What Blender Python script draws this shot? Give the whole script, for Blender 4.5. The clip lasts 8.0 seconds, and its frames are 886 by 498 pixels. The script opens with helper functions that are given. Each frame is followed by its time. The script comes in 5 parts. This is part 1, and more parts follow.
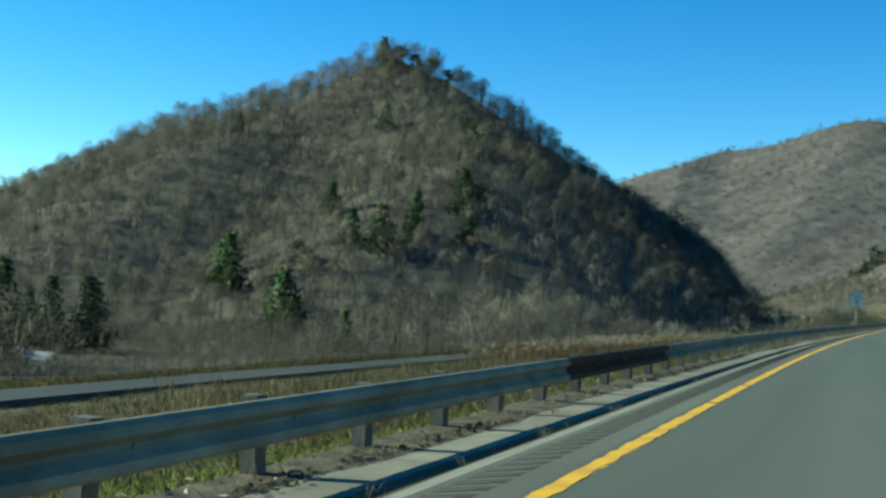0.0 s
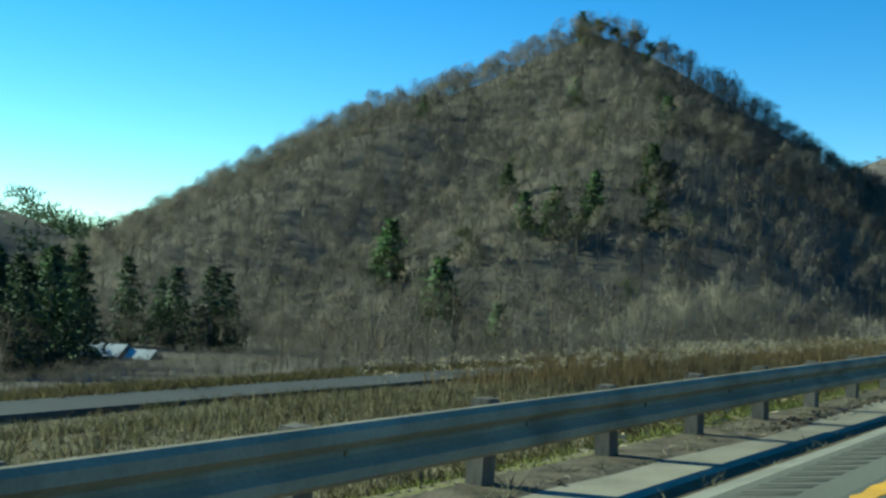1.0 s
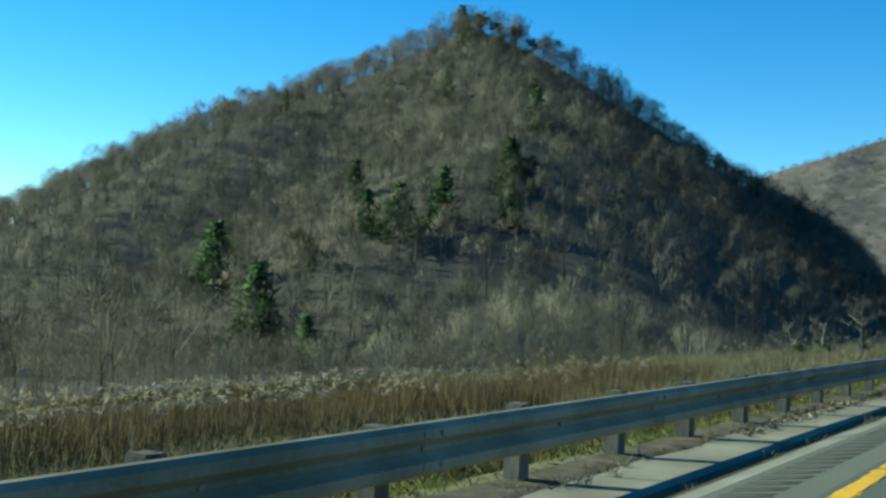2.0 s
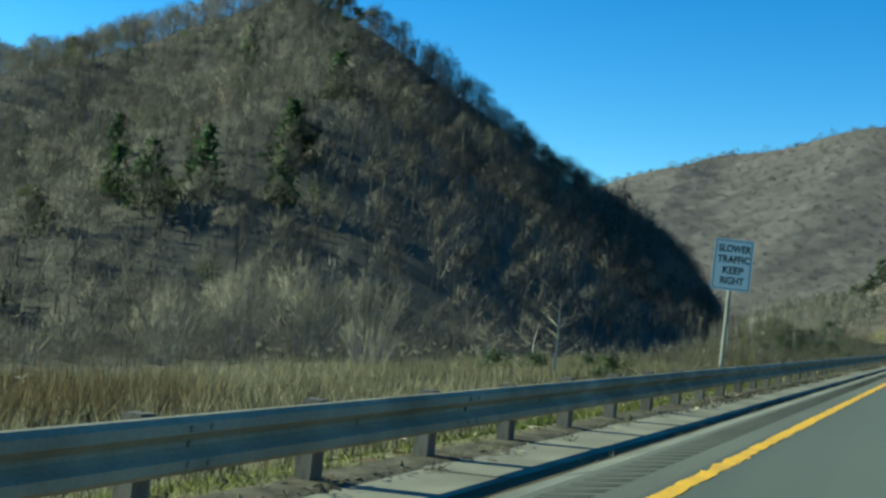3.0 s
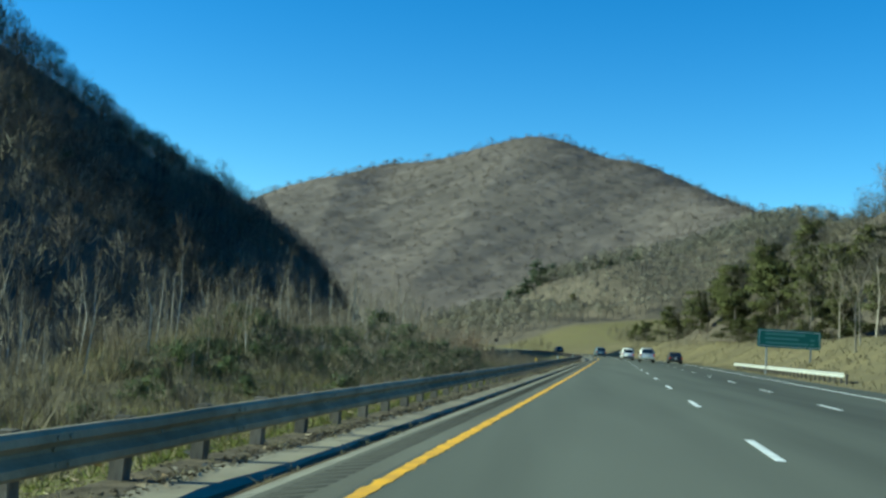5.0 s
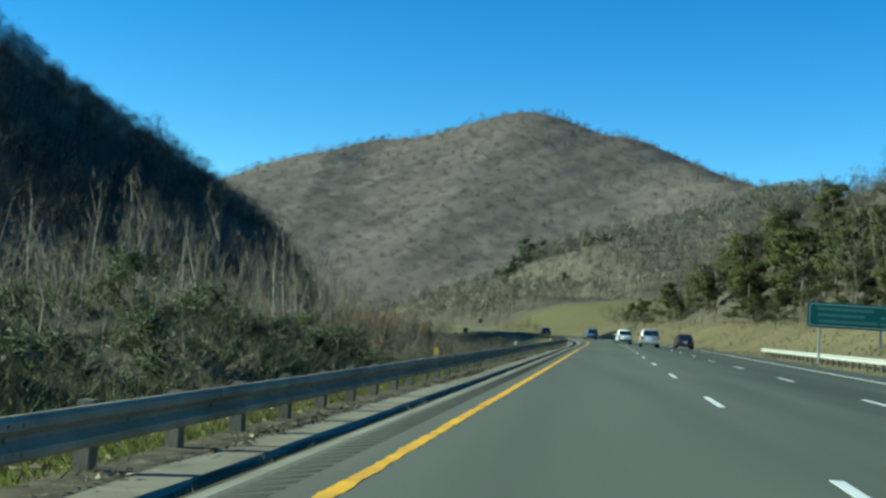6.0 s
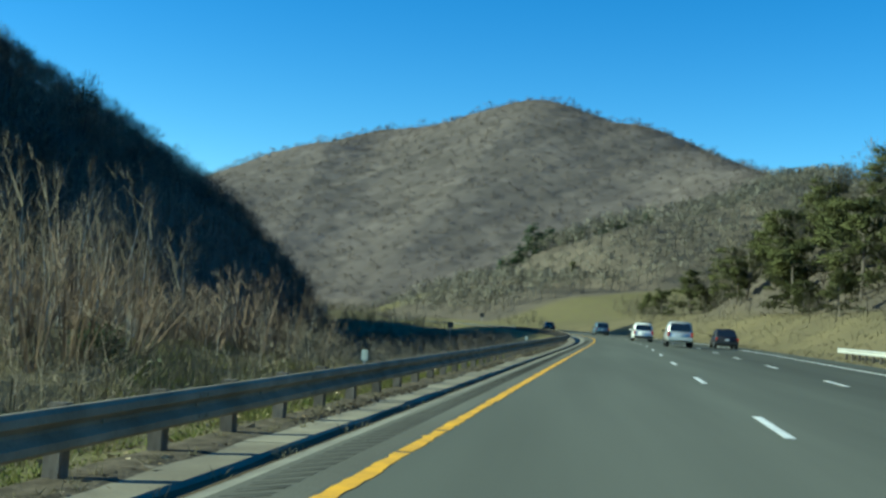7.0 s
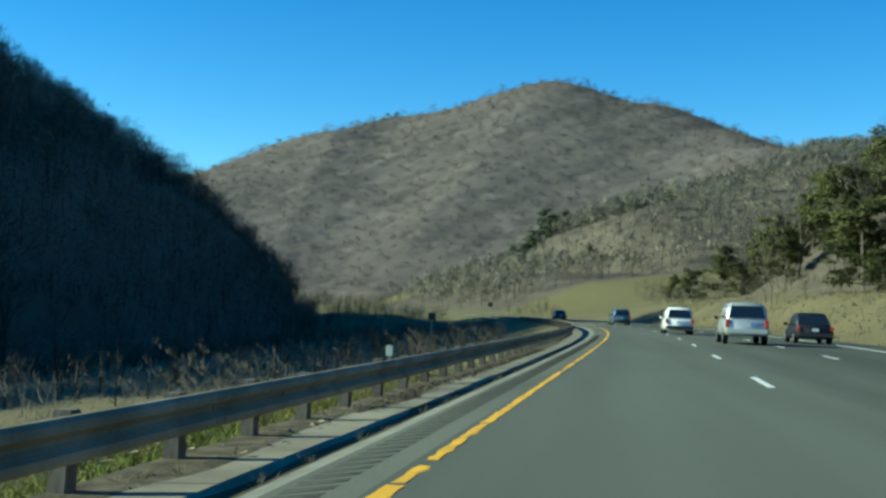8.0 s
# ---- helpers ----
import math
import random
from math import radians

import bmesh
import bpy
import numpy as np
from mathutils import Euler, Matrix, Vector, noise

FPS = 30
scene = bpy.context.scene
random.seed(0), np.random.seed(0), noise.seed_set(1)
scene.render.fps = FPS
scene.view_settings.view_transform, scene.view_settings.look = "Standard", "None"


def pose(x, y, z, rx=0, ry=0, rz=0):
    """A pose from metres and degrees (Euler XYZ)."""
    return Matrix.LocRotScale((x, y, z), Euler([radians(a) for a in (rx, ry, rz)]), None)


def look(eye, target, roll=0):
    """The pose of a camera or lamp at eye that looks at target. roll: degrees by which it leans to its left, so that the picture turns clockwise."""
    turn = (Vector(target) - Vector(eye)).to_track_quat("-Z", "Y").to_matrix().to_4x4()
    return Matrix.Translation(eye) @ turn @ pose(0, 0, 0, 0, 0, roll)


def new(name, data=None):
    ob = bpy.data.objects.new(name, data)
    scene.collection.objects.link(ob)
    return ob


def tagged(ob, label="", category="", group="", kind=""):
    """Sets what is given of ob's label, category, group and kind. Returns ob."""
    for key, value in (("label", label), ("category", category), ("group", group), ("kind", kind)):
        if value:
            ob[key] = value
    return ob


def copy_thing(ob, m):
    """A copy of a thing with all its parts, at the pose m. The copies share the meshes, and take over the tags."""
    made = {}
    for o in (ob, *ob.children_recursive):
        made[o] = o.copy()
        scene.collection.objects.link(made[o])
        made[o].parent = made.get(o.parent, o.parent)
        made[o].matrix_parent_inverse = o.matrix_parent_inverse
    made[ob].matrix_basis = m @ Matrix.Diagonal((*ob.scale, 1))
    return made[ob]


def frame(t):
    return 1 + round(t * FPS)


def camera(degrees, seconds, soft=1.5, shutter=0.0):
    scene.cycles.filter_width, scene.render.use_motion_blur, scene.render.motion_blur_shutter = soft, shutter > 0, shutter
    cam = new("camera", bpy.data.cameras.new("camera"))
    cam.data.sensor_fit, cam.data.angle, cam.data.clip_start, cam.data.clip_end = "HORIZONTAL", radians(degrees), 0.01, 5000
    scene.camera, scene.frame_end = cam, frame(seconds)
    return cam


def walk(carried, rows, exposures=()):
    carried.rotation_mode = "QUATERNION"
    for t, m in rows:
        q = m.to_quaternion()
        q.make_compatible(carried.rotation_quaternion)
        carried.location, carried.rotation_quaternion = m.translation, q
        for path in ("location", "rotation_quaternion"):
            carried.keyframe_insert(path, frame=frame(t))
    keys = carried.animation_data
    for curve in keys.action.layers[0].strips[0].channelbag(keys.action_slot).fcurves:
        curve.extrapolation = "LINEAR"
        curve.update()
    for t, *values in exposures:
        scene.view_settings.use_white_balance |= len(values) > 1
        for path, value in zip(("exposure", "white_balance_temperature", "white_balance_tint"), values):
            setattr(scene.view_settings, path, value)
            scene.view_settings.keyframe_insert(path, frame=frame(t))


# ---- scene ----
cam = camera(43.4, 8.0, soft=2.7)

# seconds, eye x y z, then degrees: turn to the left, tilt up, lean to the left
PATH = [
    (0.0, -0.08, 0.00, 1.08, 21.12, 2.34, 2.85),
    (0.5, -0.14, 15.27, 1.08, 28.00, 3.03, 1.00),
    (1.0, -0.06, 30.54, 1.08, 33.07, 1.50, 2.64),
    (1.5, 0.26, 45.82, 1.08, 31.48, 1.94, 1.77),
    (1.7, 0.48, 51.93, 1.08, 30.50, 2.20, 1.77),
    (2.8, 2.10, 85.53, 1.08, 23.96, 2.18, 5.51),
    (3.0, 2.51, 91.63, 1.08, 21.74, 2.42, 5.72),
    (3.5, 3.46, 106.91, 1.08, 12.36, 3.21, 3.89),
    (4.0, 4.42, 122.18, 1.08, 9.07, 4.04, 3.22),
    (4.5, 5.38, 137.45, 1.08, 6.70, 4.87, 3.48),
    (5.0, 6.32, 152.72, 1.08, 5.51, 4.71, 3.60),
    (5.2, 6.69, 158.83, 1.08, 4.59, 4.76, 3.78),
    (6.3, 8.71, 192.43, 1.08, 5.58, 3.57, 3.90),
    (6.5, 9.07, 198.54, 1.08, 5.74, 3.68, 4.23),
    (7.0, 10.04, 213.81, 1.08, 5.77, 3.53, 3.41),
    (7.5, 10.83, 229.09, 1.08, 6.22, 4.14, 2.21),
    (8.0, 11.67, 244.36, 1.08, 6.76, 3.07, 2.01),
]


def aim(x, y, z, turn, tilt, lean):
    a, b = radians(turn), radians(tilt)
    way = Vector((-math.sin(a) * math.cos(b), math.cos(a) * math.cos(b), math.sin(b)))
    return look((x, y, z), Vector((x, y, z)) + 10 * way, lean)


walk(cam, [(r[0], aim(*r[1:])) for r in PATH], exposures=[(0.0, 0.85, 6350, -28), (8.0, 0.85, 6350, -28)])

# ---- sky and sun ----
SUN_DIR = Vector((-0.875, -0.10, 0.43)).normalized()
sun_elevation = math.asin(SUN_DIR.z)
world = bpy.data.worlds.new("clear_sky")
scene.world = world
world.use_nodes = True
sky_node = world.node_tree.nodes.new("ShaderNodeTexSky")
sky_node.sky_type = "NISHITA"
sky_node.sun_disc = False
sky_node.sun_elevation = sun_elevation
sky_node.sun_rotation = math.atan2(SUN_DIR.x, SUN_DIR.y)
sky_node.air_density = 1.0
sky_node.altitude = 1500
sky_node.dust_density = 0.0
sky_node.ozone_density = 3.0
back = world.node_tree.nodes["Background"]
back.inputs[1].default_value = 0.116
deeper = world.node_tree.nodes.new("ShaderNodeHueSaturation")
deeper.inputs["Saturation"].default_value = 1.34
deeper.inputs["Hue"].default_value = 0.512
world.node_tree.links.new(sky_node.outputs[0], deeper.inputs["Color"])
world.node_tree.links.new(deeper.outputs[0], back.inputs[0])
sun_data = bpy.data.lights.new("sun", "SUN")
sun_data.energy, sun_data.angle, sun_data.color = 4.7, radians(0.5), (1.0, 0.955, 0.875)
sun = new("sun", sun_data)
sun.matrix_world = look((0, 0, 300), Vector((0, 0, 300)) - SUN_DIR)

# ---- the plan ----
KNOT_Y = np.array([-160, -90, -30, 30, 90, 150, 210, 260, 310, 340, 370, 412, 460, 520, 600, 700.0])
KNOT_X = np.array([0.3, 0.0, -0.03, 0.03, 2.45, 6.04, 9.75, 12.74, 15.3, 15.3, 13.5, 8.8, 0.0, -17.0, -48.0, -96.0])


def second_slopes(ky, kx):
    n, h = len(ky), np.diff(ky)
    a, b = np.eye(n), np.zeros(n)
    for i in range(1, n - 1):
        a[i, i - 1:i + 2] = h[i - 1], 2 * (h[i - 1] + h[i]), h[i]
        b[i] = 6 * ((kx[i + 1] - kx[i]) / h[i] - (kx[i] - kx[i - 1]) / h[i - 1])
    return np.linalg.solve(a, b)


KNOT_M = second_slopes(KNOT_Y, KNOT_X)


def road_x(y):
    """The line that the road follows: x for each y."""
    y = np.clip(np.asarray(y, float), KNOT_Y[0], KNOT_Y[-1])
    i = np.clip(np.searchsorted(KNOT_Y, y) - 1, 0, len(KNOT_Y) - 2)
    h = KNOT_Y[i + 1] - KNOT_Y[i]
    a = (KNOT_Y[i + 1] - y) / h
    c = 1 - a
    return a * KNOT_X[i] + c * KNOT_X[i + 1] + ((a ** 3 - a) * KNOT_M[i] + (c ** 3 - c) * KNOT_M[i + 1]) * h * h / 6


def step(v, a, b):
    s = np.clip((np.asarray(v, float) - a) / (b - a), 0, 1)
    return s * s * (3 - 2 * s)


# ridges of the woods' crowns: ends and fall to the sides
SUMMIT, SHOULDER = (-181.65, 405.85, 97.7), (-258.0, 389.8, 72.5)
NOSE = (-117.6, 414.5, 58.9)
NEAR_HILL = [
    (SUMMIT, SHOULDER, 0.66), (SHOULDER, (-364.9, 384.1, -21), 0.66),
    (SHOULDER, (-420, 600, 80), 0.6), ((-420, 600, 80), (-575, 758, 114), 0.6), ((-575, 758, 114), (-660, 713, 77), 0.5),
    ((-660, 713, 74), (-760, 640, 12), 0.5),
    (SUMMIT, NOSE, 1.42), (NOSE, (-64.4, 438.1, -12.2), 1.42), (SUMMIT, (-110.4, 300.8, 49.6), 0.6), (SUMMIT, (-205, 325, 60), 0.6), (NOSE, (-63.9, 514, 12.8), 1.42),
]
FAR_HILL = [
    ((-420, 1150, 70), (-294, 1100, 105), 0.5), ((-294, 1100, 105), (-178, 1110, 146), 0.5), ((-178, 1110, 146), (-148, 1200, 171), 0.5),
    ((-148, 1200, 171), (-15, 1174, 198), 0.5), ((-15, 1174, 198), (66, 1120, 169), 0.5), ((66, 1120, 169), (114, 1050, 135), 0.5),
    ((114, 1050, 135), (150, 900, 102), 0.5), ((150, 900, 102), (300, 800, 90), 0.4),
]
SPUR = [
    ((-85, 640, 3), (-32, 640, 23), 0.5), ((-32, 640, 23), (8, 650, 35), 0.5), ((8, 650, 35), (45, 620, 42), 0.5),
    ((45, 620, 42), (95, 640, 60), 0.5), ((95, 640, 60), (140, 760, 85), 0.5),
]
RIGHT_HILL = [((72, 330, 29), (86, 397, 44), 0.8), ((86, 397, 44), (105, 470, 46), 0.8), ((72, 330, 29), (80, 220, 21), 0.8), ((105, 470, 46), (130, 620, 62), 0.8), ((100, 395, 49), (180, 380, 62), 0.8)]
LEFT_HILL = [((-320, 60, 45), (-383, 300, 26), 0.5), ((-383, 300, 26), (-477, 400, 20), 0.4), ((-690, 600, 36), (-1000, 500, 60), 0.3)]


def ridge_height(x, y, ridges, bow=10.0):
    hs = []
    for a, b, k in ridges:
        dx, dy = b[0] - a[0], b[1] - a[1]
        t = np.clip(((x - a[0]) * dx + (y - a[1]) * dy) / (dx * dx + dy * dy), 0, 1)
        d = np.hypot(x - a[0] - t * dx, y - a[1] - t * dy)
        hs.append(a[2] + t * (b[2] - a[2]) - k * (np.sqrt(d * d + bow * bow) - bow))
    hs = np.array(hs)
    m = hs.max(0)
    return m + 4 * np.log(np.exp((hs - m) / 4).sum(0))


def wavy(x, y):
    return (np.sin(x * 0.21 + 1.3 * np.sin(y * 0.13)) + np.sin(y * 0.27 + x * 0.11) + 0.6 * np.sin(x * 0.53 - y * 0.41)) / 2.6


PROFILE_O = np.array([-4000, -160, -110, -75, -55, -33, -29.5, -24, -22, -14, -9, -5, -4.10, -3.83, -3.78, 13.2, 14.5, 17, 22, 4000.0])
PROFILE_Z = np.array([-13, -13, -11.5, -9, -6.5, -3.7, -3.3, -3.3, -3.0, -2.5, -1.7, -0.55, -0.36, -0.315, -0.6, -0.5, -0.15, 0.1, 0.2, 0.2])


def valley(x, y):
    """The open ground: shoulders, middle strip with its mound, and the slopes beside the road."""
    o = x - road_x(y)
    z = np.interp(o, PROFILE_O, PROFILE_Z)
    mound = (3.8 - 1.3 * step(y, 208, 232)) * np.exp(-((o + 15.5) / 6.5) ** 2) * step(y, 166, 212) * (1 - step(y, 246, 268)) * step(-o, 4.3, 9) * (1 - step(-o, 20.5, 24.5))
    z = z + mound * (1 + 0.30 * wavy(x * 1.9, y * 1.9) + 0.16 * wavy(x * 4.1, y * 3.7)) + 0.10 * wavy(x, y) * step(-o, 5, 9)
    z = z + 0.7 * np.exp(-((o + 16) / 6) ** 2) * step(y, 108, 140) * (1 - step(y, 185, 212))
    bank = 0.50 + (0.13 - 0.50) * step(y, 400, 500)
    right = np.maximum(o - 16.5, 0) * bank * step(y, 150, 260)
    right = np.minimum(right, 3.0 + 0.09 * np.maximum(o - 16, 0))
    z = z + right * (o > 0) * (1 + 0.05 * wavy(x, y))
    field = step(y, 430, 640) * 9 * step(x, -140, 0)
    return z + field * np.where(o < 0, step(-o, 6, 20), step(o, 13.5, 50))


def hills(x, y):
    """The height of the hills' soil, below the crowns."""
    near = ridge_height(x, y, NEAR_HILL) - 8.6 - 1.1 * np.maximum(x + 52, 0) * step(y, 320, 360)
    far = ridge_height(x, y, FAR_HILL, 25.0) - 12 + 1.5 * wavy(x * 0.12, y * 0.12) + 5 * wavy(x * 0.05 + 2, y * 0.04)
    spur = ridge_height(x, y, SPUR) - 5.5
    right = ridge_height(x, y, RIGHT_HILL) - 10
    left = ridge_height(x, y, LEFT_HILL) - 9
    return near, far, spur, right, left


def ground_z(x, y):
    x, y = np.asarray(x, float), np.asarray(y, float)
    o = x - road_x(y)
    h = np.maximum.reduce(hills(x, y)) + 1.2 * wavy(x * 0.35, y * 0.35)
    v = valley(x, y)
    clear = np.where((o > -42) & (o < 18) & (y < 700), -50.0, 0.0)
    clear = np.where((o >= 18) & (y > 500) & (y < 700), -50.0 * (1 - step(o, 18, 80)), clear)
    return np.maximum(v, h + clear)

# ---- materials ----


def material(name, base, rough=0.8, metal=0.0, spread=0.25, scale=3.0, grain=40.0, bump=0.2, second=None, depth=0.01, islands=0.0, objects=0.0, stretch=(1, 1, 1), thin=0.0):
    """A surface whose colour varies at two scales, with fine relief."""
    m = bpy.data.materials.new(name)
    m.use_nodes = True
    n, l = m.node_tree.nodes, m.node_tree.links
    bsdf = n["Principled BSDF"]
    bsdf.inputs["Roughness"].default_value = rough
    bsdf.inputs["Metallic"].default_value = metal
    if rough >= 0.85:
        bsdf.inputs["Specular IOR Level"].default_value = 0.08
    co = n.new("ShaderNodeTexCoord")
    mp = n.new("ShaderNodeMapping")
    mp.inputs["Scale"].default_value = stretch
    l.new(co.outputs["Object"], mp.inputs[0])
    big, fine = n.new("ShaderNodeTexNoise"), n.new("ShaderNodeTexNoise")
    big.inputs["Scale"].default_value, fine.inputs["Scale"].default_value = scale, grain
    big.inputs["Detail"].default_value = fine.inputs["Detail"].default_value = 4
    l.new(mp.outputs[0], big.inputs["Vector"])
    l.new(mp.outputs[0], fine.inputs["Vector"])
    second = second or tuple(c * (1 - spread) for c in base)
    ramp = n.new("ShaderNodeMapRange")
    ramp.inputs["From Min"].default_value, ramp.inputs["From Max"].default_value = 0.35, 0.65
    l.new(big.outputs["Fac"], ramp.inputs["Value"])
    mix = n.new("ShaderNodeMix")
    mix.data_type = "RGBA"
    mix.inputs[6].default_value, mix.inputs[7].default_value = (*base, 1), (*second, 1)
    l.new(ramp.outputs[0], mix.inputs[0])
    hsv = n.new("ShaderNodeHueSaturation")
    l.new(mix.outputs[2], hsv.inputs["Color"])
    value = n.new("ShaderNodeMapRange")
    value.inputs["To Min"].default_value, value.inputs["To Max"].default_value = 1 - spread * 0.8, 1 + spread * 0.8
    l.new(fine.outputs["Fac"], value.inputs["Value"])
    out = value.outputs[0]
    for amount, node, socket in ((islands, "ShaderNodeNewGeometry", "Random Per Island"), (objects, "ShaderNodeObjectInfo", "Random")):
        if amount:
            info, rng, mul = n.new(node), n.new("ShaderNodeMapRange"), n.new("ShaderNodeMath")
            rng.inputs["To Min"].default_value, rng.inputs["To Max"].default_value = 1 - amount, 1 + amount
            mul.operation = "MULTIPLY"
            l.new(info.outputs[socket], rng.inputs["Value"])
            l.new(rng.outputs[0], mul.inputs[0])
            l.new(out, mul.inputs[1])
            out = mul.outputs[0]
    if thin:
        tone, plus, mul = n.new("ShaderNodeAttribute"), n.new("ShaderNodeMath"), n.new("ShaderNodeMath")
        tone.attribute_name = "tone"
        plus.inputs[1].default_value = 1.0
        mul.operation = "MULTIPLY"
        l.new(tone.outputs["Fac"], plus.inputs[0])
        l.new(plus.outputs[0], mul.inputs[0])
        l.new(out, mul.inputs[1])
        out = mul.outputs[0]
    l.new(out, hsv.inputs["Value"])
    l.new(hsv.outputs[0], bsdf.inputs["Base Color"])
    if thin:
        glow, both = n.new("ShaderNodeBsdfTranslucent"), n.new("ShaderNodeMixShader")
        l.new(hsv.outputs[0], glow.inputs["Color"])
        both.inputs[0].default_value = thin
        l.new(bsdf.outputs[0], both.inputs[1])
        l.new(glow.outputs[0], both.inputs[2])
        l.new(both.outputs[0], n["Material Output"].inputs["Surface"])
    if bump:
        b = n.new("ShaderNodeBump")
        b.inputs["Strength"].default_value, b.inputs["Distance"].default_value = bump, depth
        l.new(fine.outputs["Fac"], b.inputs["Height"])
        l.new(b.outputs[0], bsdf.inputs["Normal"])
    return m


SHOULDER_MAT = material("asphalt_shoulder", (0.122, 0.118, 0.094), 0.9, 0, 0.25, 0.6, 50, 0.4, (0.094, 0.090, 0.072), 0.008, stretch=(1, 0.2, 1))
GROOVE = material("groove_dirt", (0.070, 0.067, 0.056), 0.95, 0, 0.3, 2, 60, 0.4)
CONCRETE = material("gutter_concrete", (0.262, 0.232, 0.172), 0.9, 0, 0.3, 1.2, 45, 0.35, (0.18, 0.157, 0.118), 0.006, objects=0.1)
YELLOW = material("yellow_road_paint", (0.80, 0.40, 0.012), 0.8, 0, 0.3, 2.5, 60, 0.3, (0.58, 0.29, 0.02), 0.003)
WHITE = material("white_road_paint", (0.72, 0.71, 0.66), 0.65, 0, 0.2, 3, 50, 0.3)
STEEL = material("galvanised_steel", (0.262, 0.224, 0.162), 0.85, 0.0, 0.32, 1.5, 30, 0.08, (0.160, 0.136, 0.094), 0.002, objects=0.08)
RUST = material("rusted_steel", (0.075, 0.040, 0.026), 0.85, 0.2, 0.35, 4, 50, 0.3, (0.045, 0.028, 0.020), 0.003)
WOODPOST = material("weathered_post", (0.16, 0.14, 0.115), 0.9, 0, 0.3, 5, 45, 0.5, (0.10, 0.085, 0.07), 0.01, objects=0.2, stretch=(3, 3, 0.6))
BARK = material("grey_bark", (0.20, 0.17, 0.145), 0.95, 0, 0.25, 4, 30, 0.3, (0.15, 0.13, 0.11), objects=0.15)
PALE_BARK = material("pale_bark", (0.50, 0.46, 0.40), 0.95, 0, 0.25, 4, 30, 0.3, (0.30, 0.27, 0.23), objects=0.12)
GREY_BARK = material("weathered_grey_bark", (0.31, 0.275, 0.225), 0.95, 0, 0.25, 4, 30, 0.3, (0.21, 0.185, 0.155), objects=0.15)
TWIG = material("bare_twigs", (0.162, 0.143, 0.120), 0.95, 0, 0.25, 0.03, 0.6, 0, (0.122, 0.112, 0.097), islands=0.08, thin=0.25)
# TWIG made darker to paint the shade over valley floor and hollow
TWIG_SHADE = material("shade_dark_twigs", (0.145, 0.122, 0.098), 0.95, 0, 0.25, 0.1, 1.0, 0, (0.105, 0.092, 0.076), islands=0.1, thin=0.25)
TWIG_FAR = material("far_bare_twigs", (0.185, 0.154, 0.134), 0.95, 0, 0.15, 0.012, 0.25, 0, (0.145, 0.122, 0.108), islands=0.05, thin=0.3)
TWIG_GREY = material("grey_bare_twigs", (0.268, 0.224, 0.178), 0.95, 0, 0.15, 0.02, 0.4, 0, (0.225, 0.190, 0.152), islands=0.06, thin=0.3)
TWIG_SPUR = material("spur_bare_twigs", (0.232, 0.214, 0.172), 0.95, 0, 0.15, 0.02, 0.4, 0, (0.200, 0.186, 0.150), islands=0.06, thin=0.3)
TWIG_SLOPE = material("olive_brown_twigs", (0.188, 0.164, 0.130), 0.95, 0, 0.2, 0.04, 0.6, 0, (0.142, 0.129, 0.101), islands=0.08, thin=0.3)
TWIG_PALE = material("pale_twigs", (0.30, 0.262, 0.203), 0.95, 0, 0.2, 0.4, 3, 0, (0.25, 0.22, 0.17), islands=0.12, thin=0.3)
BROWN_TWIG = material("brown_twigs", (0.25, 0.19, 0.142), 0.95, 0, 0.25, 0.4, 3, 0, (0.185, 0.14, 0.105), islands=0.12, thin=0.3)
TWIG_TAN = material("tan_twigs", (0.27, 0.235, 0.18), 0.95, 0, 0.25, 0.4, 3, 0, (0.20, 0.17, 0.135), islands=0.12, thin=0.25)
OLIVE = material("olive_green_crowns", (0.100, 0.118, 0.050), 0.9, 0, 0.25, 0.1, 2, 0, (0.075, 0.088, 0.042), islands=0.12, thin=0.3)
TWIG_RED = material("rusty_leaves", (0.24, 0.10, 0.05), 0.9, 0, 0.3, 0.4, 3, 0, islands=0.3)
NEEDLE = material("pine_needles", (0.128, 0.132, 0.056), 0.85, 0, 0.3, 0.5, 6, 0, (0.090, 0.098, 0.043), islands=0.2, objects=0.2, thin=0.3)
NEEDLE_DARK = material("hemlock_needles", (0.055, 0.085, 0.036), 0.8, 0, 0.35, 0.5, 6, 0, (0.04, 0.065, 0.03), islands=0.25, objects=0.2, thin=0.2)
EVERGREEN = material("hillside_needles", (0.085, 0.140, 0.046), 0.8, 0, 0.3, 0.5, 6, 0, (0.060, 0.100, 0.036), islands=0.25, objects=0.3, thin=0.3)
GRASS = material("green_grass", (0.140, 0.172, 0.042), 0.85, 0, 0.35, 0.7, 8, 0, (0.25, 0.23, 0.090), islands=0.35, thin=0.4)
DRY = material("dry_grass", (0.235, 0.203, 0.128), 0.9, 0, 0.3, 0.25, 4, 0, (0.165, 0.145, 0.090), islands=0.35, thin=0.4)
# Paler than DRY, partly to brighten the mound's slope turned from the sun
STRAW = material("straw_grass", (0.33, 0.285, 0.175), 0.9, 0, 0.3, 0.25, 4, 0, (0.225, 0.195, 0.115), islands=0.35, thin=0.4)
RUSSET = material("russet_weeds", (0.19, 0.135, 0.07), 0.9, 0, 0.3, 0.3, 4, 0, (0.12, 0.09, 0.05), islands=0.35, thin=0.35)
PLUME = material("pale_seed_heads", (0.38, 0.32, 0.23), 0.9, 0, 0.3, 0.5, 5, 0, (0.27, 0.21, 0.13), islands=0.2, thin=0.4)
BRAMBLE = material("bramble_leaves", (0.092, 0.088, 0.038), 0.85, 0, 0.35, 0.8, 6, 0, (0.105, 0.078, 0.042), islands=0.35, thin=0.3)
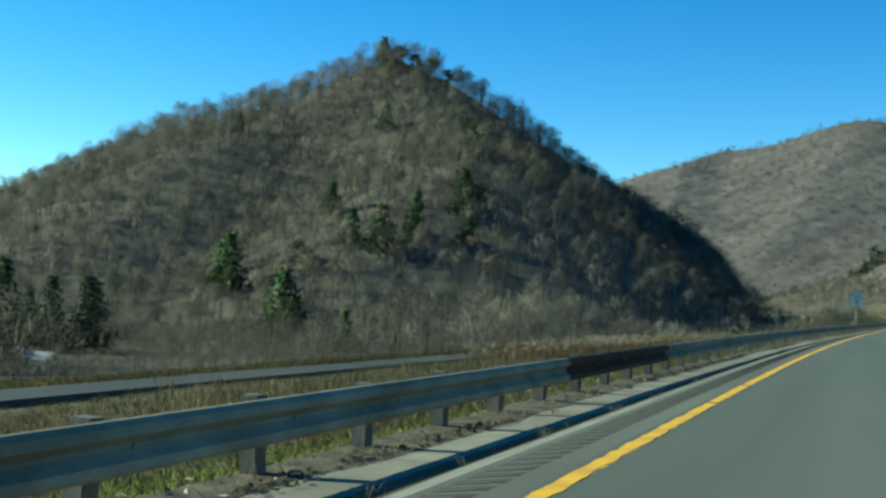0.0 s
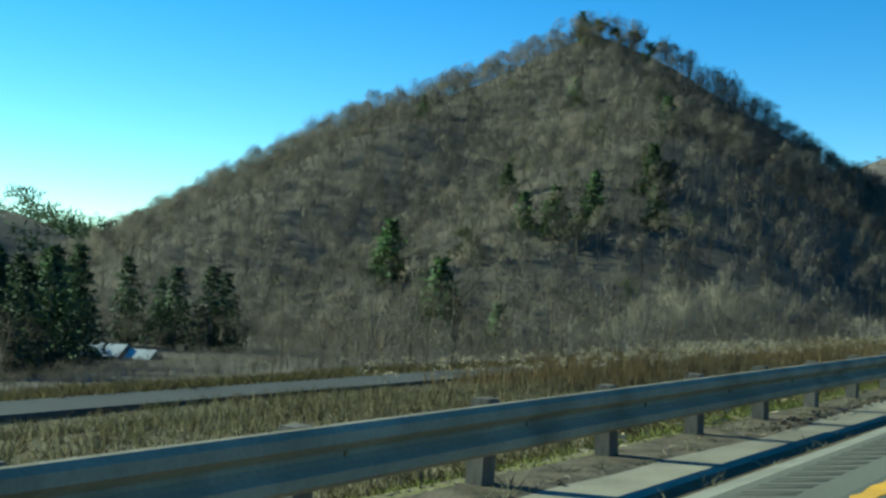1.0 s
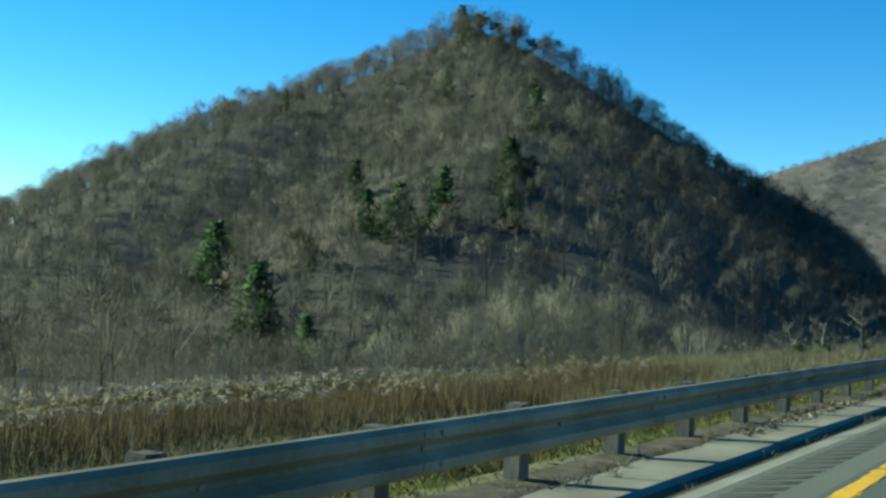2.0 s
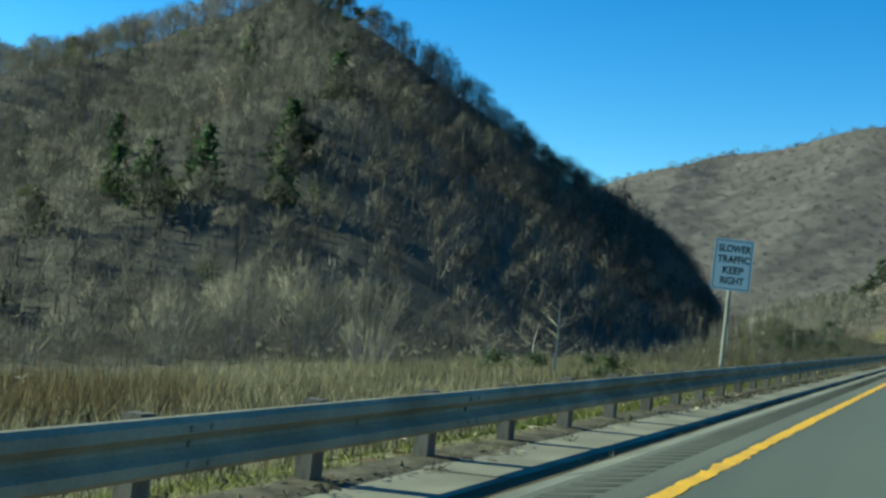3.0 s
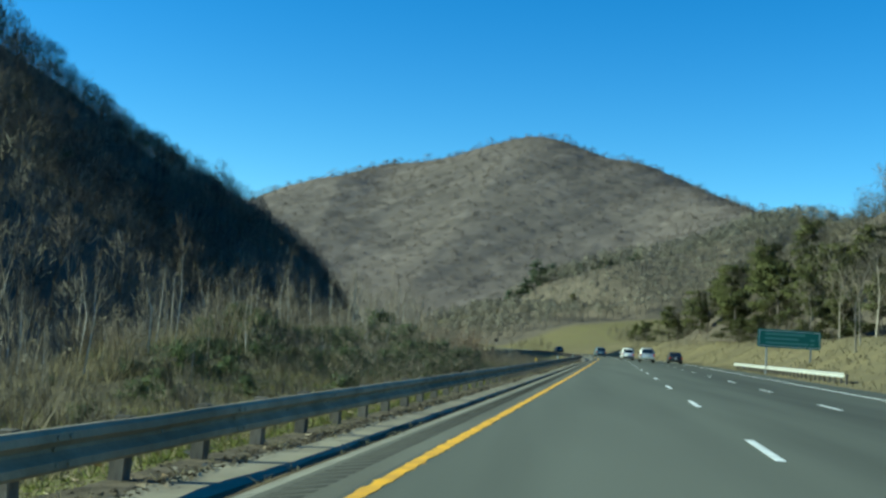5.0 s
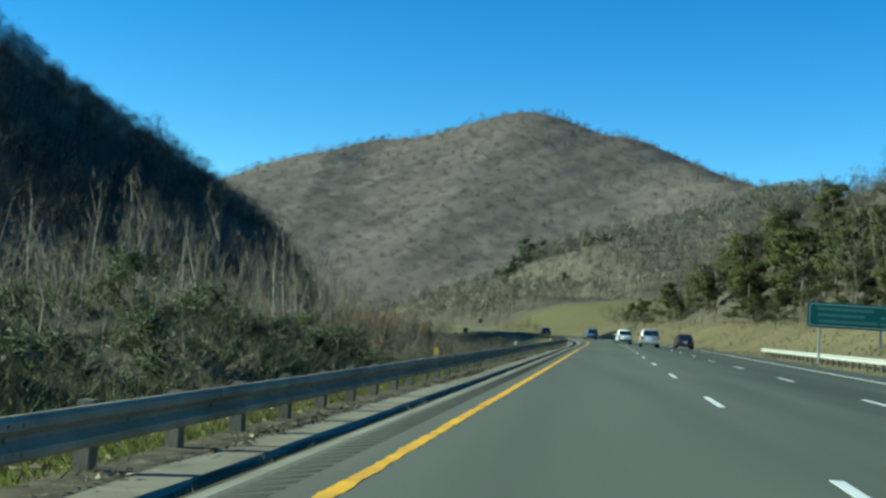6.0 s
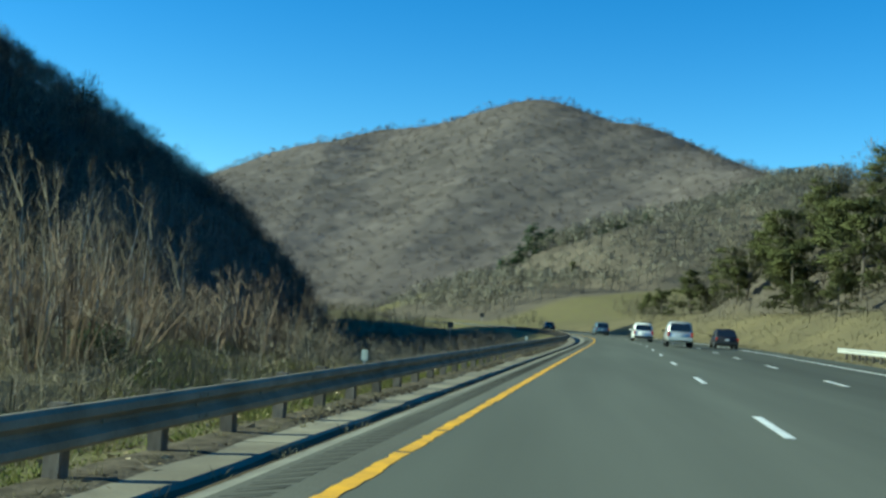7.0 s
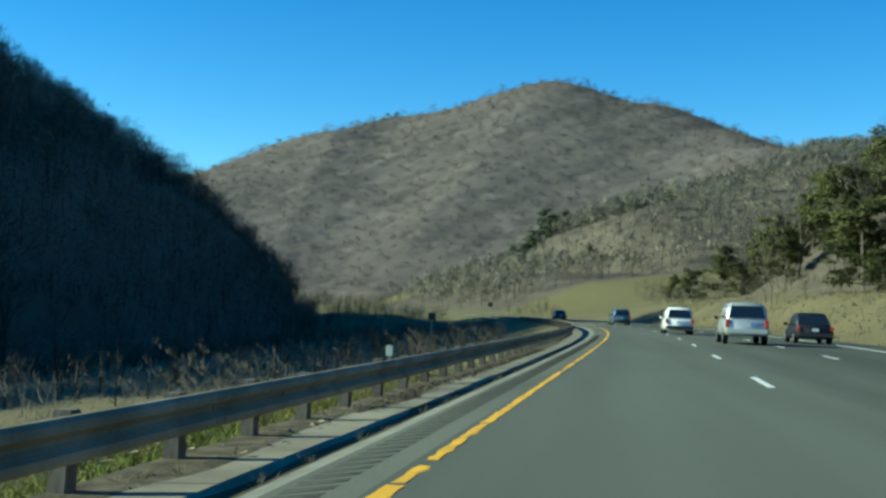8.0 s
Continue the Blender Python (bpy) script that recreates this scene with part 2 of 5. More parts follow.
IVY = material("evergreen_scrub", (0.100, 0.132, 0.050), 0.7, 0, 0.35, 0.6, 6, 0, (0.055, 0.08, 0.032), islands=0.4, thin=0.3)
GRAVEL = material("gravel_and_litter", (0.19, 0.15, 0.105), 0.95, 0, 0.3, 3, 20, 0.2, (0.10, 0.08, 0.058), islands=0.45)


def ground_material():
    m = material("soil_and_turf", (0.115, 0.095, 0.072), 0.95, 0, 0.3, 0.15, 3.0, 0.5, (0.085, 0.072, 0.056), 0.06)
    n, l = m.node_tree.nodes, m.node_tree.links
    bsdf = n["Principled BSDF"]
    litter = bsdf.inputs["Base Color"].links[0].from_socket
    cover = n.new("ShaderNodeAttribute")
    cover.attribute_name = "cover"
    split = n.new("ShaderNodeSeparateColor")
    l.new(cover.outputs["Color"], split.inputs[0])
    patches = n.new("ShaderNodeTexNoise")
    patches.inputs["Scale"].default_value, patches.inputs["Detail"].default_value = 0.16, 9
    co = n.new("ShaderNodeTexCoord")
    l.new(co.outputs["Object"], patches.inputs["Vector"])
    fine = n.new("ShaderNodeTexNoise")
    fine.inputs["Scale"].default_value, fine.inputs["Detail"].default_value = 1.1, 7
    l.new(co.outputs["Object"], fine.inputs["Vector"])
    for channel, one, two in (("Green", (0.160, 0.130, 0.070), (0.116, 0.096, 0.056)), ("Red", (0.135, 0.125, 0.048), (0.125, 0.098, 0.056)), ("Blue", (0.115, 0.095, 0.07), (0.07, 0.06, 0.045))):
        shade = n.new("ShaderNodeMix")
        shade.data_type = "RGBA"
        shade.inputs[6].default_value, shade.inputs[7].default_value = (*one, 1), (*two, 1)
        rng = n.new("ShaderNodeMapRange")
        rng.inputs["From Min"].default_value, rng.inputs["From Max"].default_value = 0.38, 0.62
        l.new((fine if channel == "Red" else patches).outputs["Fac"], rng.inputs["Value"])
        l.new(rng.outputs[0], shade.inputs[0])
        mix = n.new("ShaderNodeMix")
        mix.data_type = "RGBA"
        l.new(split.outputs[channel], mix.inputs[0])
        l.new(litter, mix.inputs[6])
        l.new(shade.outputs[2], mix.inputs[7])
        litter = mix.outputs[2]
    l.new(litter, bsdf.inputs["Base Color"])
    return m


def plain(name, base, rough=0.5, metal=0.0, coat=0.0):
    m = material(name, base, rough, metal, 0.06, 2, 25, 0.0)
    m.node_tree.nodes["Principled BSDF"].inputs["Coat Weight"].default_value = coat
    return m


# ---- mesh helpers ----


def mesh_of(name, verts, faces, mat, smooth=False):
    me = bpy.data.meshes.new(name)
    me.from_pydata([tuple(v) for v in verts], [], [tuple(f) for f in faces])
    me.materials.append(mat)
    if smooth:
        me.shade_smooth()
    return me


def soup(name, tris, mat, facing=None):
    """A mesh from an array of triangles (n, 3, 3); facing: for each one the way in which its crown bulges."""
    tris = np.asarray(tris, np.float32)
    n = len(tris)
    me = bpy.data.meshes.new(name)
    me.vertices.add(3 * n)
    me.vertices.foreach_set("co", tris.ravel())
    me.loops.add(3 * n)
    me.loops.foreach_set("vertex_index", np.arange(3 * n, dtype=np.int32))
    me.polygons.add(n)
    me.polygons.foreach_set("loop_start", np.arange(0, 3 * n, 3, dtype=np.int32))
    me.update(calc_edges=True)
    if facing is not None:
        bulge = me.attributes.new("custom_normal", "FLOAT_VECTOR", "POINT")
        bulge.data.foreach_set("vector", np.repeat(np.asarray(facing, np.float32), 3, 0).ravel())
    me.materials.append(mat)
    return me


def part(name, me, parent, label="", at=None):
    """Links a mesh as one object under a thing or a part."""
    ob = new(name, me)
    ob.parent = parent
    if at is not None:
        ob.location = at
    return tagged(ob, label)


def from_bm(name, bm, mat, smooth=False):
    me = bpy.data.meshes.new(name)
    bm.to_mesh(me)
    bm.free()
    me.materials.append(mat)
    if smooth:
        me.shade_smooth()
    return me


def box(name, sx, sy, sz, mat, bevel=0.0, at=(0, 0, 0), segments=2):
    bm = bmesh.new()
    bmesh.ops.create_cube(bm, size=1)
    bmesh.ops.scale(bm, vec=(sx, sy, sz), verts=bm.verts)
    if bevel:
        bmesh.ops.bevel(bm, geom=bm.edges[:], offset=bevel, segments=segments, affect="EDGES")
    bmesh.ops.translate(bm, vec=at, verts=bm.verts)
    return from_bm(name, bm, mat)


def tube(name, r, length, mat, axis="z", at=(0, 0, 0), sides=16, r2=None, bevel=0.0):
    bm = bmesh.new()
    bmesh.ops.create_cone(bm, cap_ends=True, segments=sides, radius1=r, radius2=r if r2 is None else r2, depth=length)
    if bevel:
        rims = [e for e in bm.edges if abs(e.verts[0].co.z - e.verts[1].co.z) < 1e-6]
        bmesh.ops.bevel(bm, geom=rims, offset=bevel, segments=2, affect="EDGES")
    turn = {"x": Matrix.Rotation(math.pi / 2, 4, "Y"), "y": Matrix.Rotation(math.pi / 2, 4, "X"), "z": Matrix()}[axis]
    bmesh.ops.transform(bm, matrix=Matrix.Translation(at) @ turn, verts=bm.verts)
    me = from_bm(name, bm, mat)
    return me


def strip(name, ys, profile, mat, close=False):
    """A profile of (offset, z) swept along the road through the stations ys."""
    p = np.array(profile, float)
    n, k = len(ys), len(p)
    v = np.empty((n, k, 3))
    v[:, :, 0] = road_x(ys)[:, None] + p[None, :, 0]
    v[:, :, 1] = np.asarray(ys)[:, None]
    v[:, :, 2] = p[None, :, 1]
    f = []
    m = k if close else k - 1
    for i in range(n - 1):
        for j in range(m):
            a, b = i * k + j, i * k + (j + 1) % k
            f.append((a, b, b + k, a + k))
    if close:
        f.append(tuple(range(k))[::-1])
        f.append(tuple((n - 1) * k + j for j in range(k)))
    return mesh_of(name, v.reshape(-1, 3), f, mat)


def slab(name, y0, y1, o0, o1, z0, z1, thick, mat, every=2.0):
    ys = np.linspace(y0, y1, max(2, int(abs(y1 - y0) / every) + 1))
    return strip(name, ys, [(o0, z0), (o1, z1), (o1, z1 - thick), (o0, z0 - thick)], mat, close=True)


def structure(name, me, label, category):
    return tagged(new(name, me), label, category, kind="structure")

# ---- ground ----
o_cols = np.unique(np.concatenate([
    [-3600, -2600, -1900, -1400, -1100, -900], np.arange(-800, -260, 22), np.arange(-260, -140, 6), np.arange(-140, -60, 4), np.arange(-60, -22, 2), np.arange(-22, -6, 1.0),
    np.arange(-6, -3.9, 0.42), [-3.83, -3.78, -2.0, 4, 9, 13.2], np.arange(14.5, 70, 2.5), np.arange(70, 200, 9), np.arange(200, 500, 30), [600, 800, 1100, 1500, 2200, 3600]]))
y_rows = np.unique(np.concatenate([[-3000, -1500, -800, -400, -250, -160, -100, -60], np.arange(-40, 320, 2.5), np.arange(320, 700, 5), np.arange(700, 1300, 16), np.arange(1300, 1700, 60), [2000, 2600, 3600, 4600]]))
OO, YY = np.meshgrid(o_cols, y_rows)
XX = road_x(YY) * np.exp(-(OO / 400.0) ** 2) + OO
ZZ = ground_z(XX, YY)
cols = len(o_cols)
faces = [(i * cols + j, i * cols + j + 1, (i + 1) * cols + j + 1, (i + 1) * cols + j) for i in range(len(y_rows) - 1) for j in range(cols - 1)]
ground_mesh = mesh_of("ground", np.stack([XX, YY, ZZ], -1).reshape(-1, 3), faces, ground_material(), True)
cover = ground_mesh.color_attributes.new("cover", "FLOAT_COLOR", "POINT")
off = XX - road_x(YY)
hill_top = np.maximum.reduce(hills(XX, YY))
open_land = 1 - step(hill_top - valley(XX, YY), -3, 1)
open_land = np.where((off > -31) & (off < 18) & (YY < 620), 1.0, open_land)
open_land = np.where((off < -31) & (YY < 300), 0.0, open_land)
verge = (1 - step(-off, 6, 10)) * (off < 0) * (YY < 600)
field_green = step(YY, 440, 520) * open_land * np.where((off > 14) | (off < -8), 1, 0)
tint = np.zeros((XX.size, 4))
hump = (off < -7) & (off > -20) & (YY > 172) & (YY < 262)
tint[:, 0] = np.clip(verge + 0.65 * field_green + 0.2 * (off > 14) * open_land + 0.8 * hump * step(wavy(XX * 0.8, YY * 0.6), 0.0, 0.5), 0, 1).ravel()
tint[:, 1] = open_land.ravel()
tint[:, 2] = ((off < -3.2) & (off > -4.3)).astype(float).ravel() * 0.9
tint[:, 3] = 1
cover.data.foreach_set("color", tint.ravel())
structure("ground", ground_mesh, "brown leaf-littered hills and grassy valley floor", "ground")

# ---- road ----
YEL, DASH, DASH2, EDGE = -1.57, 1.96, 5.62, 9.30
road_ys = np.arange(-60, 700, 4.0)


def lane_asphalt():
    """Worn pale asphalt that goes over into darker, oil-stained lanes by the mesh's own wear values."""
    m = material("lane_asphalt", (0.132, 0.133, 0.104), 0.86, 0, 0.16, 0.25, 90, 0.12, (0.112, 0.113, 0.088), 0.006, stretch=(1, 0.15, 1))
    n, l = m.node_tree.nodes, m.node_tree.links
    bsdf = n["Principled BSDF"]
    pale = bsdf.inputs["Base Color"].links[0].from_socket
    wear, streak, add, mix = n.new("ShaderNodeAttribute"), n.new("ShaderNodeTexNoise"), n.new("ShaderNodeMath"), n.new("ShaderNodeMix")
    wear.attribute_name = "wear"
    mp = n.new("ShaderNodeMapping")
    mp.inputs["Scale"].default_value = (0.9, 0.035, 1)
    co = n.new("ShaderNodeTexCoord")
    l.new(co.outputs["Object"], mp.inputs[0])
    l.new(mp.outputs[0], streak.inputs["Vector"])
    streak.inputs["Scale"].default_value, streak.inputs["Detail"].default_value = 1.0, 5
    swing = n.new("ShaderNodeMapRange")
    swing.inputs["From Min"].default_value, swing.inputs["From Max"].default_value = 0.3, 0.7
    swing.inputs["To Min"].default_value, swing.inputs["To Max"].default_value = -0.22, 0.22
    l.new(streak.outputs["Fac"], swing.inputs["Value"])
    l.new(wear.outputs["Fac"], add.inputs[0])
    l.new(swing.outputs[0], add.inputs[1])
    add.use_clamp = True
    mix.data_type = "RGBA"
    mix.inputs[7].default_value = (0.066, 0.066, 0.052, 1)
    l.new(add.outputs[0], mix.inputs[0])
    l.new(pale, mix.inputs[6])
    l.new(mix.outputs[2], bsdf.inputs["Base Color"])
    return m


def lanes(name, top, under):
    """A road strip with its wear: top points are (offset, z, wear), under points (offset, z)."""
    me = strip(name, road_ys, [(o, z) for o, z, w in top] + under, LANES, True)
    wear = [w for o, z, w in top] + [0.5] * len(under)
    me.attributes.new("wear", "FLOAT", "POINT").data.foreach_set("value", np.tile(np.array(wear, np.float32), len(road_ys)))
    return me


LANES = lane_asphalt()
structure("road", lanes("road", [(-1.68, 0, .25), (-1.3, 0, .1), (-.75, 0, .14), (.2, 0, .0), (1.1, 0, .14), (1.7, 0, .08), (DASH + .35, 0, .22)], [(DASH + .35, -.4), (-1.68, -.4)]), "grey worn asphalt of the passing lane", "road")
structure("road_lanes", lanes("road_lanes", [(DASH + .35, -.001, .22), (3.1, -.001, .42), (3.9, -.001, .30), (4.8, -.001, .62), (5.6, -.001, .8), (6.5, -.001, .85), (7.5, -.001, .6), (8.5, -.001, .75), (EDGE + .3, -.001, .6), (EDGE + 3.3, -.08, .5), (EDGE + 4.2, -.3, .5)], [(EDGE + 3.3, -.45), (DASH + .35, -.4)]), "darker oil-stained asphalt of the two outer lanes", "road")
structure("road_shoulder", strip("road_shoulder", road_ys, [(-2.40, -0.105), (-1.68, -0.001), (-1.68, -0.6), (-2.40, -0.6)], SHOULDER_MAT, True), "narrow dirty asphalt shoulder beside the yellow line", "road shoulder")
structure("road_opposite", strip("road_opposite", np.arange(-121, 96, 5.0), [(-29.2, -3.12), (-26.6, -3.12), (-26.6, -3.8), (-29.2, -3.8)], material("opposite_asphalt", (0.078, 0.076, 0.068), 0.9, 0, 0.15, 0.3, 40, 0.3), True), "pale lower carriageway beyond the grass strip", "road")

# milled grooves of the rumble strip, with raised asphalt between
grooves = []
for k in range(1010):
    y = -8 + 0.31 * k
    o0, o1 = -2.30, -1.94
    x = float(road_x(y))
    za, zb = -0.0906 + 0.004, -0.0385 + 0.004
    a, b = (x + o0, y - 0.075, za), (x + o1, y - 0.075, zb)
    c, d = (x + o1, y + 0.075, zb), (x + o0, y + 0.075, za)
    e, f = (x + o0 + 0.02, y, za - 0.006), (x + o1 - 0.02, y, zb - 0.006)
    grooves += [(a, b, f), (a, f, e), (e, f, c), (e, c, d)]
tagged(new("rumble_strip", soup("rumble_strip", grooves, GROOVE)), "dark milled rumble grooves in the asphalt shoulder", "rumble strip", kind="stuff")

# paint
rng = random.Random(4)
yellow = structure("yellow_line", None, "worn solid yellow edge line on asphalt", "road marking")
y = -30.0
while y < 640:
    length = rng.choice([3.4, 5.2, 7.5]) if y < 205 else rng.choice([1.1, 1.9, 2.8])
    worn = 251 < y < 290
    w = 0.058 * rng.uniform(0.9, 1.05) * (0.7 if worn else 1)
    part("paint", slab("paint", y, y + length - rng.choice([0.0, 0.1, 0.3, 0.5] if worn else [0.0, 0.0, 0.06, 0.16] if y < 205 else [0.0, 0.0, 0.05, 0.1, 0.1, 0.4]), YEL - w, YEL + w, 0.004, 0.004, 0.004, YELLOW, 0.15), yellow)
    for v in yellow.children[-1].data.vertices:
        v.co.x += rng.gauss(0, 0.010)
    y += length
for group_o, first in ((DASH, 130.25), (DASH2, 133.6)):
    for k in range(-13, 24):
        yc = first + 12.19 * k
        tagged(new("lane_dash", slab("lane_dash", yc - 1.5, yc + 1.5, group_o - 0.06, group_o + 0.06, 0.004, 0.004, 0.004, WHITE, 1.0)), "white painted lane dash on asphalt", "road marking", "lane dashes", "structure")
structure("edge_line", slab("edge_line", -40, 560, EDGE - 0.07, EDGE + 0.07, 0.004, 0.004, 0.004, WHITE, 4), "white painted edge line of the outer lane", "road marking")

LIP = material("grimy_concrete", (0.20, 0.19, 0.155), 0.9, 0, 0.25, 1.5, 45, 0.35, (0.15, 0.14, 0.115), 0.006, objects=0.15)
# concrete gutter in poured lengths
gutter = structure("gutter", None, "pale stained concrete gutter in poured lengths", "gutter")
for k in range(-48, 90):
    y0 = 130.4 + 3.05 * k
    dip = rng.uniform(-0.006, 0.006)
    part("slab", strip("slab", np.linspace(y0 + 0.012, y0 + 3.038, 3), [(-3.80, -0.292 + dip), (-3.0, -0.262 + dip), (-2.64, -0.172), (-2.64, -0.6), (-3.80, -0.6)], CONCRETE, True), gutter)
    part("lip", strip("lip", np.linspace(y0 + 0.012, y0 + 3.038, 3), [(-2.64, -0.172), (-2.48, -0.132 + dip / 2), (-2.402, -0.106), (-2.402, -0.6), (-2.64, -0.6)], LIP, True), gutter, "grimy lip of the gutter")

# silt that has crept over the gutter's outer edge
silt_y = np.arange(-10, 300, .4)
edge = -3.76 + .20 * (1 - step(silt_y, 35, 75)) + .16 * step(silt_y, 110, 190) + .12 * wavy(silt_y * 3.1, silt_y * 1.7) + .05 * wavy(silt_y * 11, silt_y * 7.3)
silt = []
for k, f in enumerate((0, .55, .85, 1)):
    o = -4.15 + (edge + 4.15) * f
    slab_z = -.292 + .0375 * np.maximum(0, o + 3.8)
    silt.append(np.stack([road_x(silt_y) + o, silt_y, np.maximum(slab_z, -.33) + (.008, .014, .012, -.004)[k] + .006 * wavy(silt_y * 9 + k, o * 30)], 1))
silt_v = np.stack(silt, 1).reshape(-1, 3)
silt_f = [(4 * a + b, 4 * a + b + 1, 4 * a + b + 5, 4 * a + b + 4) for a in range(len(silt_y) - 1) for b in range(3)]
SILT = material("silt_and_grit", (0.150, 0.120, 0.082), 0.95, 0, 0.5, 3.5, 26, 0.7, (0.062, 0.050, 0.034), 0.02)
# Debris colour that also paints the rail's cast shadow darker along this strip
SHADOW_GRIME = material("gutter_shadow_grime", (0.100, 0.076, 0.045), 0.95, 0, 0.4, 2.5, 30, 0.6, (0.062, 0.047, 0.028), 0.02)
flow_l = -3.02 + .05 * wavy(silt_y * 2.3, silt_y * 1.1) - .10 * step(silt_y, 140, 200) * wavy(silt_y * 8, silt_y * 5)
flow_r = -2.665 + .02 * wavy(silt_y * 6.1, silt_y * 2.9)
flow = []
for k, f in enumerate((0, .3, .7, 1)):
    o = flow_l + (flow_r - flow_l) * f
    slab_z = np.where(o < -3, -.262 + .0375 * (o + 3), -.262 + .25 * (o + 3))
    flow.append(np.stack([road_x(silt_y) + o, silt_y, slab_z + (.002, .012, .012, .004)[k]], 1))
structure("gutter_dirt", mesh_of("gutter_dirt", np.stack(flow, 1).reshape(-1, 3), silt_f, SHADOW_GRIME, True), "dark dirt in the gutter's flow line, deepening the rail's shadow", "dirt")
structure("silt", mesh_of("silt", silt_v, silt_f, SILT, True), "brown silt and grit washed over the gutter's edge", "dirt")

# ---- guard rail ----
RAIL_O, RAIL_TOP, POST_STEP, POST_0 = -3.65, 0.31, 1.868, 130.4
W_FRONT = [(-0.045, 0.0), (-0.005, 0.03), (0.0, 0.085), (-0.05, 0.115), (-0.08, 0.142), (-0.08, 0.168), (-0.05, 0.195), (0.0, 0.225), (-0.005, 0.28), (-0.045, 0.31)]
W_BACK = [(-0.085, 0.312)] + [(o - 0.009, z) for o, z in W_FRONT[::-1]]


def beam(y0, y1, mat, dent=0.0):
    ys = np.linspace(y0, y1, 6)
    prof = [(RAIL_O + o, RAIL_TOP - 0.31 + z) for o, z in W_FRONT + W_BACK]
    me = strip("beam", ys, prof, mat, True)
    if dent:
        for v in me.vertices:
            s = math.exp(-((v.co.y - (y0 + y1) / 2) / 0.8) ** 2)
            v.co.x -= dent * s
            v.co.z += 0.35 * dent * s * math.sin(9 * v.co.y)
    return me


rail = tagged(new("guardrail"), "galvanised steel guard rail on weathered posts beside the gutter", "guardrail")
post_me = box("post", 0.15, 0.15, 1.3, WOODPOST, 0.012, (0, 0, -0.375))
block_me = box("spacer", 0.15, 0.12, 0.26, WOODPOST, 0.012)
bolt_me = tube("bolt", 0.018, 0.02, STEEL, "x", sides=8)
for k in range(-75, 170):
    y = POST_0 + POST_STEP * k
    if y > 420:
        break
    x = float(road_x(y))
    slope = math.degrees(math.atan2(float(road_x(y + 1)) - x, 1))
    lean = rng.gauss(0, 1.2)
    p = part("post", post_me, rail, "", (x - 4.06, y, 0.0 + rng.uniform(-0.015, 0.02)))
    p.rotation_euler = (radians(lean), radians(rng.gauss(0, 1)), radians(-slope))
    s = part("spacer", block_me, rail, "", (x - 3.90, y, 0.130))
    s.rotation_euler = (0, 0, radians(-slope))
    part("bolt", bolt_me, rail, "", (x - 3.722, y, 0.155))
for k in range(-38, 85):
    y0 = POST_0 + 2 * POST_STEP * k - 0.02
    if y0 > 415:
        break
    y1 = y0 + 2 * POST_STEP + 0.04
    rusty = 14.0 < (y0 + y1) / 2 < 22.2
    part("beam", beam(y0, y1, RUST if rusty else STEEL, 0.10 if 89.5 < (y0 + y1) / 2 < 93.5 else 0.07 if 160 < (y0 + y1) / 2 < 163.5 else 0.0), rail, "rusted brown steel beam" if rusty else "")
# splice bolts where the beams overlap
for k in range(-20, 80):
    y = POST_0 + 2 * POST_STEP * k
    if y > 300:
        break
    for dy, dz in ((-0.09, 0.06), (0.09, 0.06), (-0.09, 0.25), (0.09, 0.25)):
        part("bolt", bolt_me, rail, "", (float(road_x(y + dy)) - 3.65, y + dy, dz))

# ---- plants ----
gen = np.random.default_rng(11)


def slivers(base, tip, width):
    """Slim triangles from base points to tips."""
    d = tip - base
    side = np.cross(d, gen.normal(size=d.shape))
    side /= np.linalg.norm(side, axis=1, keepdims=True) + 1e-9
    w = np.broadcast_to(np.asarray(width, float), (len(d),))[:, None]
    return np.stack([base - side * w / 2, base + side * w / 2, tip], 1)


def bulge(tris, centre, radii, rough=.12):
    """For each triangle the way out of a rounded crown, with some unevenness."""
    d = (tris.mean(1) - centre) / radii
    d = d / (np.linalg.norm(d, axis=1, keepdims=True) + 1e-6) + gen.normal(0, rough, d.shape)
    return d / (np.linalg.norm(d, axis=1, keepdims=True) + 1e-6)


